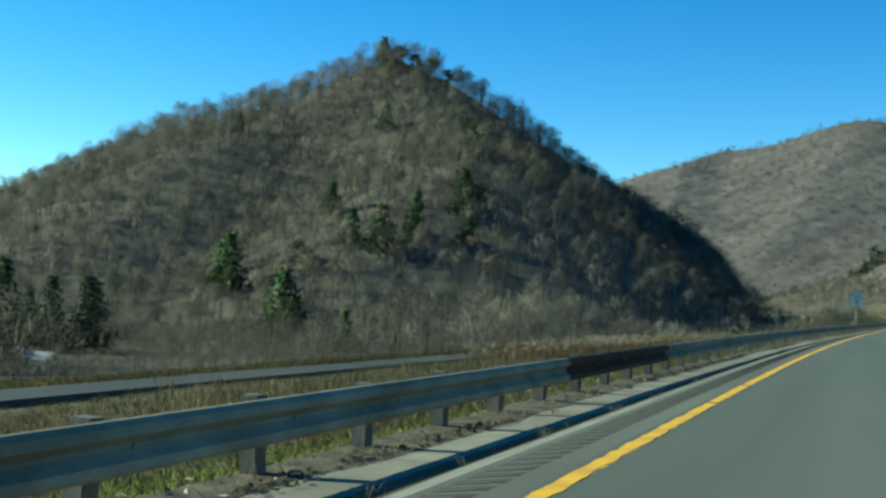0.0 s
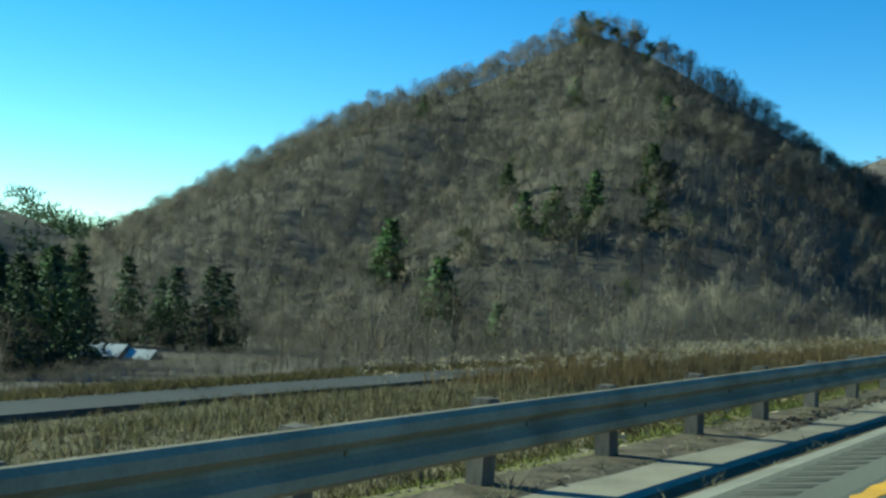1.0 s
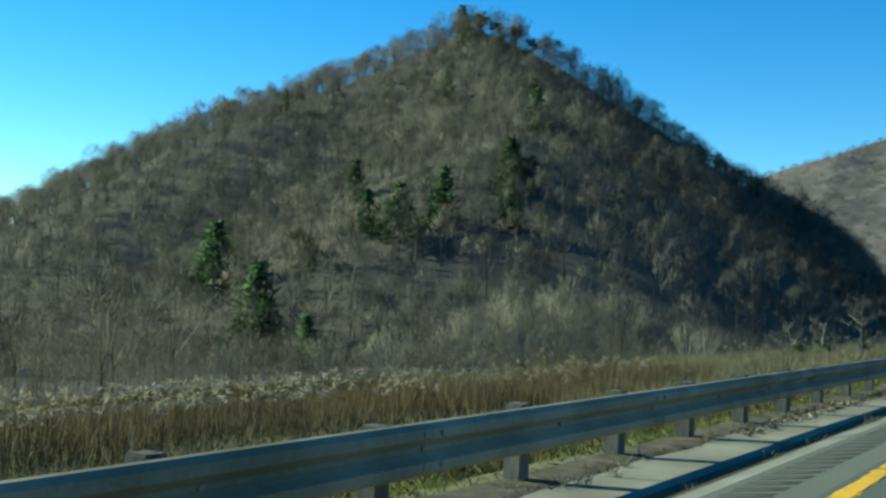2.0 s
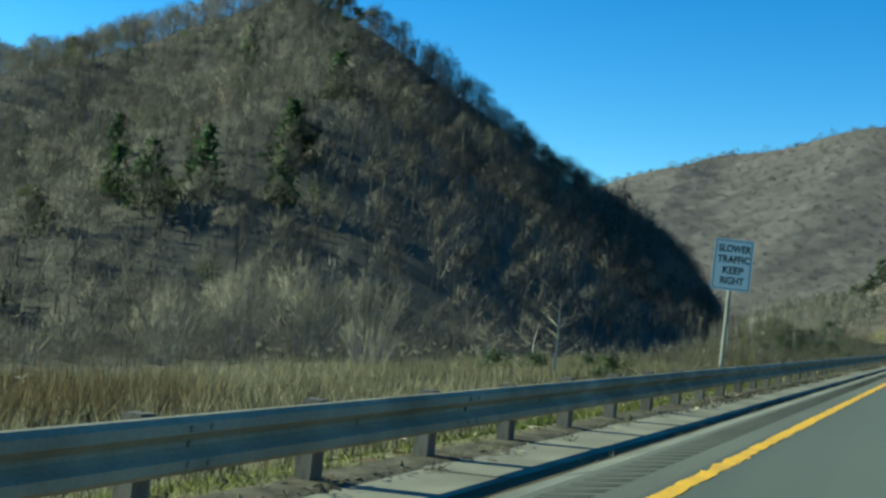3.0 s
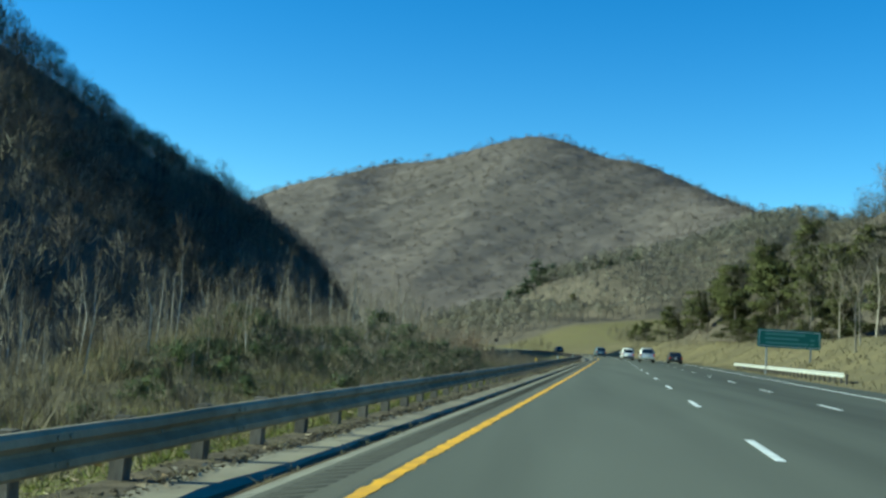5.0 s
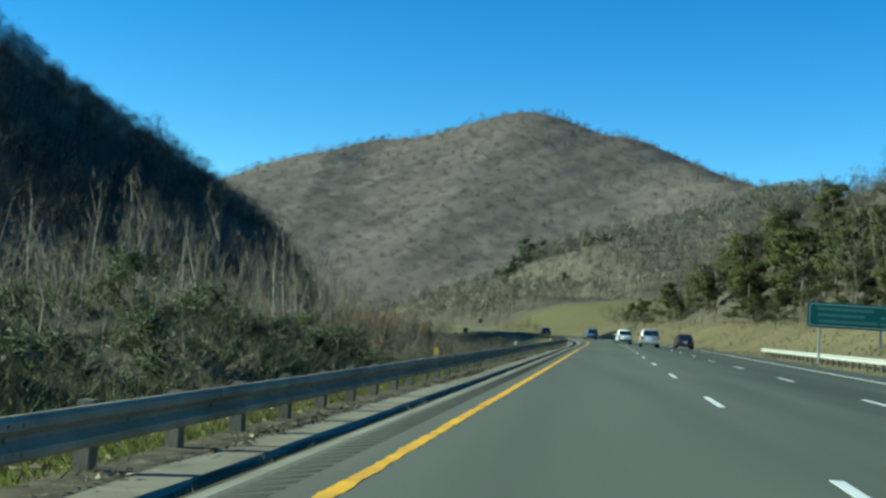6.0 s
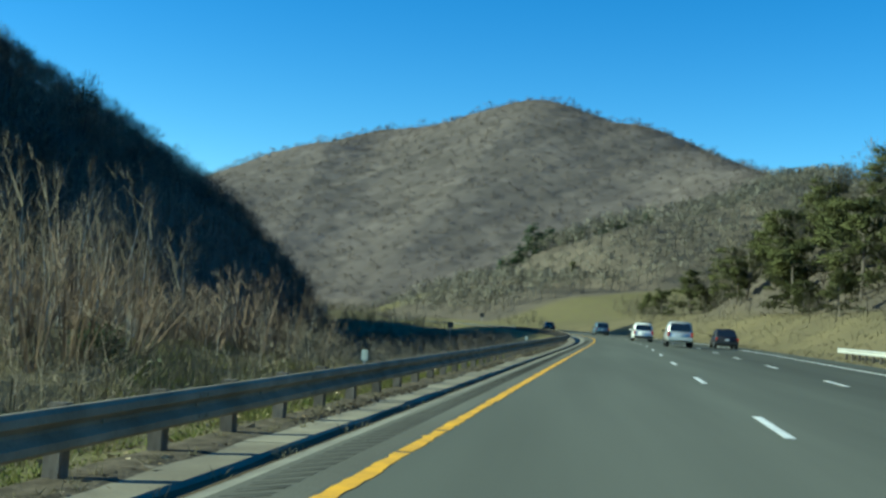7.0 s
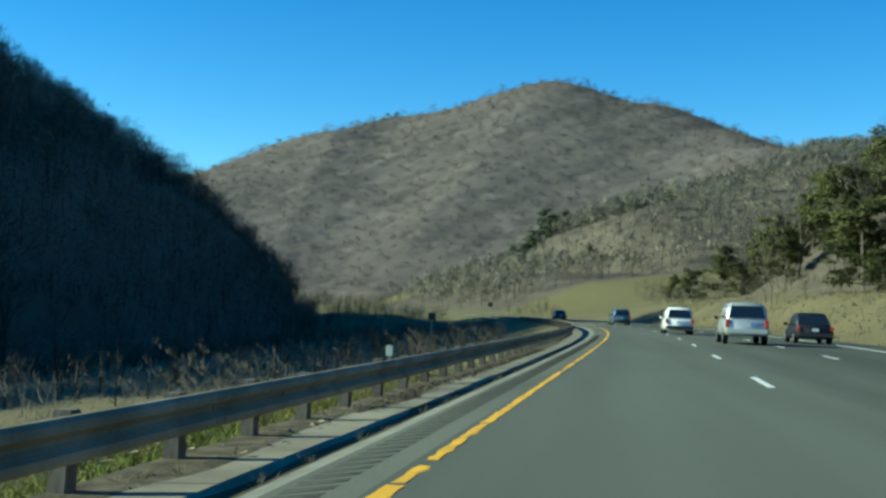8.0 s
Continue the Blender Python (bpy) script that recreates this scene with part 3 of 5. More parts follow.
def bare_tree(height, spread, limbs, twigs, twig_width, low=0.25, lift=0.6, trunk=0.018, top_round=1.0):
    """A leafless tree: trunk and limbs, and a haze of twigs. Two arrays of triangles."""
    wood, crown = [], []
    r = trunk * height
    knees = np.array([[0, 0, -0.04 * height], [gen.normal(0, .02) * height, gen.normal(0, .02) * height, .45 * height], [gen.normal(0, .04) * height, gen.normal(0, .04) * height, .85 * height]])
    for a, b, ra, rb in ((knees[0], knees[1], r, r * .6), (knees[1], knees[2], r * .6, r * .15)):
        ang = np.arange(3) * 2.094
        ca = a + np.stack([np.cos(ang), np.sin(ang), 0 * ang], 1) * ra
        cb = b + np.stack([np.cos(ang), np.sin(ang), 0 * ang], 1) * rb
        for i in range(3):
            j = (i + 1) % 3
            wood += [(ca[i], ca[j], cb[j]), (ca[i], cb[j], cb[i])]
    starts, ends = [], []
    for i in range(limbs):
        h = gen.uniform(low, .8)
        s = knees[1] * h / .45 if h < .45 else knees[1] + (knees[2] - knees[1]) * (h - .45) / .4
        s = np.array([s[0], s[1], h * height])
        a = gen.uniform(0, 6.28)
        out = spread * gen.uniform(.6, 1.0) * (1.0 - .55 * max(0, h - .4) * top_round)
        e = np.array([math.cos(a) * out, math.sin(a) * out, min(height * .98, h * height + height * gen.uniform(.15, .32) * lift / .6)])
        starts.append(s), ends.append(e)
    starts, ends = np.array(starts), np.array(ends)
    wood = np.array(wood)
    arms = np.concatenate([slivers(starts, ends, r * .55), slivers(starts + .002 * height, ends, r * .5)])
    pick = gen.integers(0, limbs, twigs)
    t = gen.uniform(.35, 1.0, twigs)[:, None]
    b = starts[pick] * (1 - t) + ends[pick] * t + gen.normal(0, .025 * height, (twigs, 3))
    d = gen.normal(size=(twigs, 3)) * .7 + (b - [0, 0, .35 * height]) / (.45 * height)
    d[:, 2] += lift
    d /= np.linalg.norm(d, axis=1, keepdims=True)
    crown = np.concatenate([arms, slivers(b, b + d * (gen.uniform(.06, .13, twigs) * height)[:, None], twig_width)])
    return wood, crown


def round_tree(height, spread, lobes, twigs, size, width, low=.2, trunk=.012):
    """A leafless tree seen from far: stem, and rounded lobes of crossing twigs. Two arrays of triangles."""
    top = np.array([gen.normal(0, .04), gen.normal(0, .04), .8]) * height
    foot = np.array([[0, 0, -.05 * height]] * 3)
    wood = slivers(foot, np.stack([top] * 3), trunk * 2 * height)
    mid = (1 + low) / 2
    d = gen.normal(size=(lobes, 3))
    d /= np.linalg.norm(d, axis=1, keepdims=True)
    c = d * [spread * .55, spread * .55, (1 - low) * .26 * height] + [0, 0, mid * height]
    r = gen.uniform(.38, .55, lobes) * spread
    k = gen.integers(0, lobes, twigs)
    e = gen.normal(size=(twigs, 3))
    e /= np.linalg.norm(e, axis=1, keepdims=True)
    p = c[k] + e * (r[k] * gen.uniform(.35, 1, twigs) ** .6)[:, None]
    p[:, 2] = np.clip(p[:, 2], .05 * height, None)
    way = e + gen.normal(0, .5, e.shape) + [0, 0, .35]
    way /= np.linalg.norm(way, axis=1, keepdims=True)
    limb = slivers(np.stack([top * .4] * lobes), c + d * r[:, None] * .6, trunk * height)
    return np.concatenate([wood, limb]), slivers(p, p + way * size * gen.uniform(.6, 1.3, (twigs, 1)), width)


def vase_tree(height, spread, lobes, twigs, size, width, low=.3, trunk=.011):
    """A leafless forest tree: slim stem, rising limbs, and domed lobes of fine rising twigs."""
    top = np.array([gen.normal(0, .03), gen.normal(0, .03), .72]) * height
    wood = slivers(np.array([[0, 0, -.05 * height]] * 3), np.stack([top] * 3), trunk * 2 * height)
    a = gen.uniform(0, 6.283) + np.arange(lobes) * 2.4
    out = spread * .58 * np.sqrt(np.arange(lobes) / max(1, lobes - 1))
    r = gen.uniform(.36, .5, lobes) * spread
    c = np.stack([np.cos(a) * out, np.sin(a) * out, height * (.86 - .28 * (out / spread) ** 2 * 2) - r * .6], 1) + gen.normal(0, .03 * height, (lobes, 3))
    k = gen.integers(0, lobes, twigs)
    e = gen.normal(size=(twigs, 3))
    e[:, 2] = np.abs(e[:, 2]) * np.where(gen.random(twigs) < .8, 1, -1)
    e /= np.linalg.norm(e, axis=1, keepdims=True)
    p = c[k] + e * (r[k] * gen.uniform(.25, 1, twigs) ** .5)[:, None] * [1, 1, 1.15]
    p[:, 2] = np.clip(p[:, 2], low * height * gen.uniform(.5, 1, twigs), None)
    way = e * .8 + gen.normal(0, .3, e.shape) + [0, 0, .8]
    way /= np.linalg.norm(way, axis=1, keepdims=True)
    limb = slivers(np.stack([top * .45] * lobes), c + [0, 0, 1] * r[:, None] * .7, trunk * 1.2 * height)
    return np.concatenate([wood, limb]), slivers(p, p + way * size * gen.uniform(.6, 1.3, (twigs, 1)), width)


def fan_bush(height, spread, stems, twigs, width):
    """A wide leafless bush: stems that fan out from one foot to a dome, with brushes of fine rising twigs."""
    a = gen.uniform(0, 6.283, stems)
    q = np.sqrt(gen.uniform(0, 1, stems))
    foot = np.stack([np.cos(a) * q * .16 * spread, np.sin(a) * q * .16 * spread, np.full(stems, -.03 * height)], 1)
    high = height * np.sqrt(1 - .66 * q ** 2) * gen.uniform(.78, 1.0, stems)
    tip = np.stack([np.cos(a) * q * spread, np.sin(a) * q * spread, high], 1)
    wood = np.concatenate([slivers(foot, tip, width * 3.2), slivers(foot, tip * .98 + foot * .02, width * 3.2)])
    k = gen.integers(0, stems, twigs)
    t = (1 - .6 * gen.random(twigs) ** 1.8)[:, None]
    b = foot[k] * (1 - t) + tip[k] * t + gen.normal(0, .012 * height, (twigs, 3))
    d = (tip - foot)[k] / height + gen.normal(0, .45, (twigs, 3)) + [0, 0, .25]
    d /= np.linalg.norm(d, axis=1, keepdims=True)
    return wood, slivers(b, b + d * (height * gen.uniform(.06, .15, twigs))[:, None], width)


def needle_clumps(centres, radius, per, size, flat=.55):
    """Tufts of needle sprays round each centre."""
    c = np.repeat(centres, per, 0)
    r = np.repeat(np.broadcast_to(radius, (len(centres),)), per)[:, None]
    d = gen.normal(size=c.shape)
    d /= np.linalg.norm(d, axis=1, keepdims=True)
    p = c + d * r * gen.uniform(.3, 1, (len(c), 1)) * [1, 1, flat]
    tip = p + (d * [1, 1, .5] + gen.normal(0, .5, d.shape)) * size
    return slivers(p, tip, size * .55)


def conifer(height, base_w, tiers, per, size):
    """A cone-shaped evergreen with drooping boughs in tiers."""
    trunk = []
    ang = np.arange(5) * 1.2566
    ca = np.stack([np.cos(ang), np.sin(ang), 0 * ang], 1) * .018 * height - [0, 0, .05 * height]
    tip = np.array([0, 0, height * .98])
    trunk = [(ca[i], ca[(i + 1) % 5], tip) for i in range(5)]
    cs, rs = [], []
    for k in range(tiers):
        h = .12 + .86 * k / tiers
        w = base_w * (1 - h) ** .8 * gen.uniform(.75, 1.1)
        n = max(3, int(9 * (1 - h)))
        a0 = gen.uniform(0, 6)
        for i in range(n):
            a = a0 + 6.283 * i / n + gen.normal(0, .2)
            for q in (.45, .9):
                cs.append((math.cos(a) * w * q, math.sin(a) * w * q, (h - .05 * q) * height))
                rs.append(max(.25, w * .3))
    return np.array(trunk), needle_clumps(np.array(cs), np.array(rs), per, size)


def pine(height, spread, boughs, per, size, low=.35):
    """An irregular pine: bent trunk, open crown of tufted boughs."""
    k1 = np.array([gen.normal(0, .05), gen.normal(0, .05), .5]) * height
    k2 = np.array([gen.normal(0, .07), gen.normal(0, .07), .95]) * height
    ang = np.arange(5) * 1.2566
    ring = np.stack([np.cos(ang), np.sin(ang), 0 * ang], 1)
    trunk = []
    for a, b, ra, rb in ((np.array([0, 0, -.06 * height]), k1, .02, .014), (k1, k2, .014, .004)):
        ca, cb = a + ring * ra * height, b + ring * rb * height
        for i in range(5):
            j = (i + 1) % 5
            trunk += [(ca[i], ca[j], cb[j]), (ca[i], cb[j], cb[i])]
    s, e = [], []
    for i in range(boughs):
        h = gen.uniform(low, .97)
        p = k1 * h / .5 if h < .5 else k1 + (k2 - k1) * (h - .5) / .45
        a = gen.uniform(0, 6.28)
        out = spread * gen.uniform(.5, 1) * (1.15 - .75 * h)
        s.append(p), e.append(p + [math.cos(a) * out, math.sin(a) * out, gen.uniform(.0, .10) * height])
    s, e = np.array(s), np.array(e)
    trunk = np.array(trunk)
    mids = np.concatenate([e, s * .4 + e * .6, e + gen.normal(0, .05 * height, e.shape)])
    return trunk, np.concatenate([slivers(s, e, .012 * height), needle_clumps(mids, spread * .2, per, size, .4)])


def plant(name, wood, crown, wood_mat, crown_mat, label, category, at, turn=0.0, scale=1.0, group=""):
    root = tagged(new(name), label, category, group)
    part("trunk", soup("trunk", wood, wood_mat), root)
    high, wide = crown[:, :, 2].max(), np.abs(crown[:, :, :2]).max()
    part("crown", soup("crown", crown, crown_mat, bulge(crown, (0, 0, .45 * high), (wide, wide, .5 * high), .25)), root)
    root.matrix_basis = pose(*at, 0, 0, turn) @ Matrix.Scale(scale, 4)
    return root


def another(root, x, y, sink=0.1, scale=1.0, z=None, label=""):
    """One more of a plant, on the soil at x, y."""
    zz = float(ground_z(x, y)) - sink if z is None else z
    ob = copy_thing(root, pose(x, y, zz, gen.normal(0, 2), gen.normal(0, 2), gen.uniform(0, 360)))
    ob.scale = (scale, scale, scale * gen.uniform(.92, 1.1))
    return tagged(ob, label)


def spread_out(name, templates, xs, ys, scales, mat, label, category, sink=.2, zs=None, uneven=.2):
    """Many plants nobody could count, as one object."""
    zs = ground_z(xs, ys) - sink if zs is None else zs
    turn = gen.uniform(0, 6.283, len(xs))
    which = gen.integers(0, len(templates), len(xs))
    out, faced = [], []
    for k, (t, nrm) in enumerate(templates):
        sel = which == k
        if not sel.any():
            continue
        c, s, sc = np.cos(turn[sel])[:, None, None], np.sin(turn[sel])[:, None, None], scales[sel][:, None, None]
        tt = t[None] * sc[..., None]
        x = tt[..., 0] * c - tt[..., 1] * s + xs[sel][:, None, None]
        y = tt[..., 0] * s + tt[..., 1] * c + ys[sel][:, None, None]
        z = tt[..., 2] + zs[sel][:, None, None]
        out.append(np.stack([x, y, z], -1).reshape(-1, 3, 3))
        c, s = c[:, :, 0], s[:, :, 0]
        faced.append(np.stack([nrm[None, :, 0] * c - nrm[None, :, 1] * s, nrm[None, :, 0] * s + nrm[None, :, 1] * c, np.broadcast_to(nrm[None, :, 2], (len(c), len(nrm)))], -1).reshape(-1, 3))
    me = soup(name, np.concatenate(out), mat, np.concatenate(faced))
    tones = np.concatenate([np.repeat(np.clip(gen.normal(0, uneven, (which == k).sum()), -.5, .6), 3 * len(t)) for k, (t, nrm) in enumerate(templates)])
    me.attributes.new("tone", "FLOAT", "POINT").data.foreach_set("value", tones.astype(np.float32))
    return tagged(new(name, me), label, category, kind="stuff")


def scatter(x0, x1, y0, y1, cell, keep):
    """Points in uneven cells, where keep(x, y) holds."""
    gx, gy = np.meshgrid(np.arange(x0, x1, cell), np.arange(y0, y1, cell))
    x = (gx + gen.uniform(0, cell, gx.shape)).ravel()
    y = (gy + gen.uniform(0, cell, gy.shape)).ravel()
    ok = keep(x, y)
    return x[ok], y[ok]


def whole(pair):
    """Trunk and crown as one array of triangles, and the way in which each bulges."""
    tris = np.concatenate(pair)
    high = tris[:, :, 2].max()
    wide = np.abs(tris[:, :, :2]).max()
    return tris, bulge(tris, (0, 0, .5 * high), (wide, wide, .5 * high))


def stand(x, y, i, lift):
    """True where the i-th hill stands above the valley and the other hills."""
    hs = hills(x, y)
    top = np.maximum.reduce(hs)
    return (hs[i] >= top - .01) & (hs[i] > valley(x, y) - lift)


def clear_of_road(x, y, left=40, right=20):
    o = x - road_x(y)
    return (o < -left) | (o > right)


def in_sight(x, y):
    """The gap in the woods through which the roofs show."""
    dx, dy = -0.70, 0.715
    along, across = (x + 119) * dx + (y - 138) * dy, (x + 119) * dy - (y - 138) * dx
    return (along > -125) & (along < 12) & (np.abs(across - 5) < 11)


def canopy(name, x0, x1, y0, y1, pitch, cell, keep, low, dome, mat, label, uneven=.2):
    """The closed roof of a wood seen from far: rounded crowns side by side."""
    gx, gy = np.meshgrid(np.arange(x0, x1, pitch), np.arange(y0, y1, pitch))
    gx, gy = gx + gen.uniform(-.3, .3, gx.shape) * pitch, gy + gen.uniform(-.3, .3, gy.shape) * pitch
    nx, ny = int((x1 - x0) / cell) + 4, int((y1 - y0) / cell) + 4
    cx = x0 + (np.arange(nx)[None, :] - 1.5 + gen.uniform(-.45, .45, (ny, nx))) * cell
    cy = y0 + (np.arange(ny)[:, None] - 1.5 + gen.uniform(-.45, .45, (ny, nx))) * cell
    big = gen.uniform(.6, 1.15, (ny, nx))
    tone = np.clip(gen.normal(0, uneven, (ny, nx)), -.45, .5)
    i0 = np.clip(((gx - x0) / cell + 1.5).astype(int), 1, nx - 2)
    j0 = np.clip(((gy - y0) / cell + 1.5).astype(int), 1, ny - 2)
    best, shade = np.zeros(gx.shape), np.zeros(gx.shape)
    for di in (-1, 0, 1):
        for dj in (-1, 0, 1):
            i, j = i0 + di, j0 + dj
            q = ((gx - cx[j, i]) ** 2 + (gy - cy[j, i]) ** 2) / (cell * .85 * big[j, i]) ** 2
            h = big[j, i] * np.sqrt(np.clip(1 - q, 0, 1))
            shade = np.where(h > best, tone[j, i], shade)
            best = np.maximum(best, h)
    ok = keep(gx.ravel(), gy.ravel()).reshape(gx.shape)
    inner = ok.copy()
    inner[1:-1, 1:-1] = ok[1:-1, 1:-1] & ok[:-2, 1:-1] & ok[2:, 1:-1] & ok[1:-1, :-2] & ok[1:-1, 2:]
    z = ground_z(gx, gy) + np.where(inner, low + dome * best + gen.normal(0, .1, gx.shape), -1.5)
    w = gx.shape[1]
    quad = ok[:-1, :-1] & ok[1:, :-1] & ok[:-1, 1:] & ok[1:, 1:]
    j, i = np.nonzero(quad)
    a = j * w + i
    faces = np.stack([a, a + 1, a + w + 1, a + w], 1).tolist()
    me = mesh_of(name, np.stack([gx, gy, z], -1).reshape(-1, 3), faces, mat, True)
    me.attributes.new("tone", "FLOAT", "POINT").data.foreach_set("value", shade.ravel().astype(np.float32))
    return tagged(new(name, me), label, "woods", kind="stuff")


# woods of the near hill, coarser where they are far
front = [whole(round_tree(9.2, 3.9, 9, 84, 1.0, .13, .1)) for i in range(8)]
crowns = [whole(vase_tree(h, w, n, 235, 1.15, .085)) for h, w, n in ((12, 3.6, 6), (11, 4.3, 7), (12.5, 3.3, 5), (10, 3.9, 6), (11.5, 4.0, 8), (9.5, 3.0, 5))]


def hill_wood(x, y):
    return stand(x, y, 0, 2) & clear_of_road(x, y, 40) & ((x < -54) | (y < 330)) & ((y < 445) | (x > -150)) & ((x < -262) | (x > -115) | (y < 412 + .12 * np.maximum(0, x + 200)))


def hill_size(x, y, small, large):
    """Lower trees on the steep end of the hill."""
    return gen.uniform(small, large, len(x)) * (1 - .42 * step(x, -130, -95) * step(y, 375, 405))


for name, cell, share, small, large, mat, label, rough in (
        ("hill_woods", 5.2, .8, .62, 1.02, TWIG, "grey-brown leafless woods on the near hill", .30),
        ("hill_crowns", 8.6, .75, .75, 1.12, TWIG_SLOPE, "larger olive-brown crowns standing above the bare woods", .32),
        ("pale_crowns", 10.5, .6, .7, 1.05, TWIG_GREY, "pale grey crowns scattered over the bare woods", .25)):
    x, y = scatter(-335, -26, 190, 520, cell, lambda x, y: hill_wood(x, y) & (gen.random(len(x)) < share))
    spread_out(name, crowns, x, y, hill_size(x, y, small, large), mat, label, "woods", uneven=rough)
x, y = scatter(-230, -70, 190, 420, 21.0, lambda x, y: stand(x, y, 0, 0) & (gen.random(len(x)) < .75) & ((x > -170) | (y > 330)))
spread_out("olive_crowns", crowns, x, y, gen.uniform(.6, .95, len(x)), OLIVE, "olive-green crowns scattered among the bare woods", "woods", uneven=.2)
# Paler TWIG_GREY on the flank paints in light that its shade lacks
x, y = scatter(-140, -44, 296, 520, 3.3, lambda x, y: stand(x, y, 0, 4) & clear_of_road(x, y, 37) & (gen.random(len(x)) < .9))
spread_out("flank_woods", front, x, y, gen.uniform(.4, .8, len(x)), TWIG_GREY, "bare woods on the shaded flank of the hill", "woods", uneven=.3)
x, y = scatter(-330, -26, 190, 470, 4.3, lambda x, y: hill_wood(x, y))
spread_out("hill_saplings", [(t[::2], n[::2]) for t, n in front], x, y, gen.uniform(.32, .6, len(x)), TWIG, "young bare trees under the woods of the hill", "woods", uneven=.3)
# slim trees that stand up along the crest
slim = [whole(bare_tree(11, 2.0, 15, 80, .07, low=.08, lift=.95, trunk=.010)) for i in range(6)]
for (a, b, k), n in ((NEAR_HILL[6], 40), (NEAR_HILL[7], 44)):
    t = gen.random(n)
    x, y = a[0] + t * (b[0] - a[0]) + gen.normal(0, 2.5, n), a[1] + t * (b[1] - a[1]) - 3 + gen.normal(0, 2, n)
    ok = x < -72
    spread_out("crest_trees", slim, x[ok], y[ok], hill_size(x[ok], y[ok], .65, 1.05), TWIG, "slim bare trees along the crest of the hill", "trees", uneven=.2)
# Pale twigs again, to lift the shaded foot of the hill
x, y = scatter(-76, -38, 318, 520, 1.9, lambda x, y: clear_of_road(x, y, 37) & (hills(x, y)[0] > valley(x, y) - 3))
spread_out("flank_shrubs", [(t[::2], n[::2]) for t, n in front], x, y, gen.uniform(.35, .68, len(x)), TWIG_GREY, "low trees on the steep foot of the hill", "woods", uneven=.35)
x, y = scatter(-75, 5, 455, 640, 3.0, lambda x, y: (x - road_x(y) < -11) & (x - road_x(y) > -75) & (gen.random(len(x)) < .85))
spread_out("field_scrub", front, x, y, gen.uniform(.18, .5, len(x)), TWIG_SLOPE, "tan scrub along the inside of the bend", "shrubs", uneven=.3)
mid = [whole(round_tree(12, 5.6, 7, 60, 2.0, .7, .2)) for i in range(5)]
x, y = scatter(-820, -260, 260, 860, 11.5, lambda x, y: stand(x, y, 0, 0) & ((x < -330) | (y > 500)))
spread_out("ridge_woods", mid, x, y, gen.uniform(.7, 1.15, len(x)), TWIG, "leafless woods along the ridge behind", "woods")
far = [whole(vase_tree(11, 4.2, 6, 60, 1.3, .24, .3)) for i in range(8)]
canopy("far_canopy", -480, 330, 690, 1260, 2.7, 8.5, lambda x, y: stand(x, y, 1, 0), 5.2, .8, TWIG_FAR, "sunlit rounded brown crowns of the far woods", .10)
x, y = scatter(-480, 330, 690, 1200, 8.3, lambda x, y: stand(x, y, 1, 0))
spread_out("far_woods", far, x, y, gen.uniform(.62, .98, len(x)), TWIG_FAR, "sunlit brown leafless woods on the far hill", "woods", uneven=.14)
for a, b, k in FAR_HILL[:7]:
    n = int(math.hypot(b[0] - a[0], b[1] - a[1]) / 7)
    t = gen.random(n)
    x, y = a[0] + t * (b[0] - a[0]) + gen.normal(0, 5, n), a[1] + t * (b[1] - a[1]) + gen.normal(0, 5, n)
    spread_out("far_crest_trees", far, x, y, gen.uniform(.85, 1.35, n), TWIG_FAR, "rounded bare crowns along the far crest", "trees", uneven=.14)
spur_trees = [whole(vase_tree(9, 3.6, 6, 62, 1.2, .26, .15)) for i in range(6)]
x, y = scatter(-110, 190, 560, 800, 4.4, lambda x, y: stand(x, y, 2, 2) & clear_of_road(x, y, 20, 20))
spread_out("spur_woods", spur_trees, x, y, gen.uniform(.6, 1.0, len(x)), TWIG_SPUR, "low grey woods on the spur behind the field", "woods")
right_trees = [whole(round_tree(11, 4.2, 8, 110, 1.1, .12, .25)) for i in range(3)] + [whole(bare_tree(11, 4.0, 14, 150, .085, low=.3, trunk=.012)) for i in range(3)]
x, y = scatter(30, 210, 190, 640, 5.6, lambda x, y: stand(x, y, 3, 3) & clear_of_road(x, y, 40, 27))
spread_out("slope_woods", right_trees, x, y, gen.uniform(.6, 1.05, len(x)), TWIG_SLOPE, "leafless woods on the slope above the road", "woods")
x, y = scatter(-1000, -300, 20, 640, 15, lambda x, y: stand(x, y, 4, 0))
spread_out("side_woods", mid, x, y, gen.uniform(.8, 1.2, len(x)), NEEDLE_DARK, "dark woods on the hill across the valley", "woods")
# scrub and tussocks round the field ahead
x, y = scatter(-110, 25, 480, 690, 2.8, lambda x, y: (x - road_x(y) > 15) & (x < -4 - .12 * (y - 600)) & ~stand(x, y, 2, 2) & (wavy(x * .8, y * .5) > -.25))
spread_out("field_brush", front, x, y, gen.uniform(.14, .42, len(x)), TWIG_SLOPE, "tan brush at the foot of the spur", "shrubs", uneven=.3)
x, y = scatter(-60, 90, 430, 660, 3.2, lambda x, y: (x - road_x(y) > 14.5) & ~stand(x, y, 2, 2) & ~stand(x, y, 3, 2) & (wavy(x * 1.4, y * .9) > -.1))
spread_out("tussocks", [(t[::3] * [1, 1, .45], n[::3]) for t, n in front], x, y, gen.uniform(.08, .16, len(x)), DRY, "dry tussocks in the olive-green field", "grass", uneven=.35)
x, y = scatter(26, 75, 285, 520, 3.4, lambda x, y: (x - road_x(y) > 21) & (wavy(x * 1.1, y * .7) > -.2))
spread_out("bank_brush", front, x, y, gen.uniform(.16, .5, len(x)), TWIG_SLOPE, "olive-brown brush under the pines on the bank", "shrubs", uneven=.3)
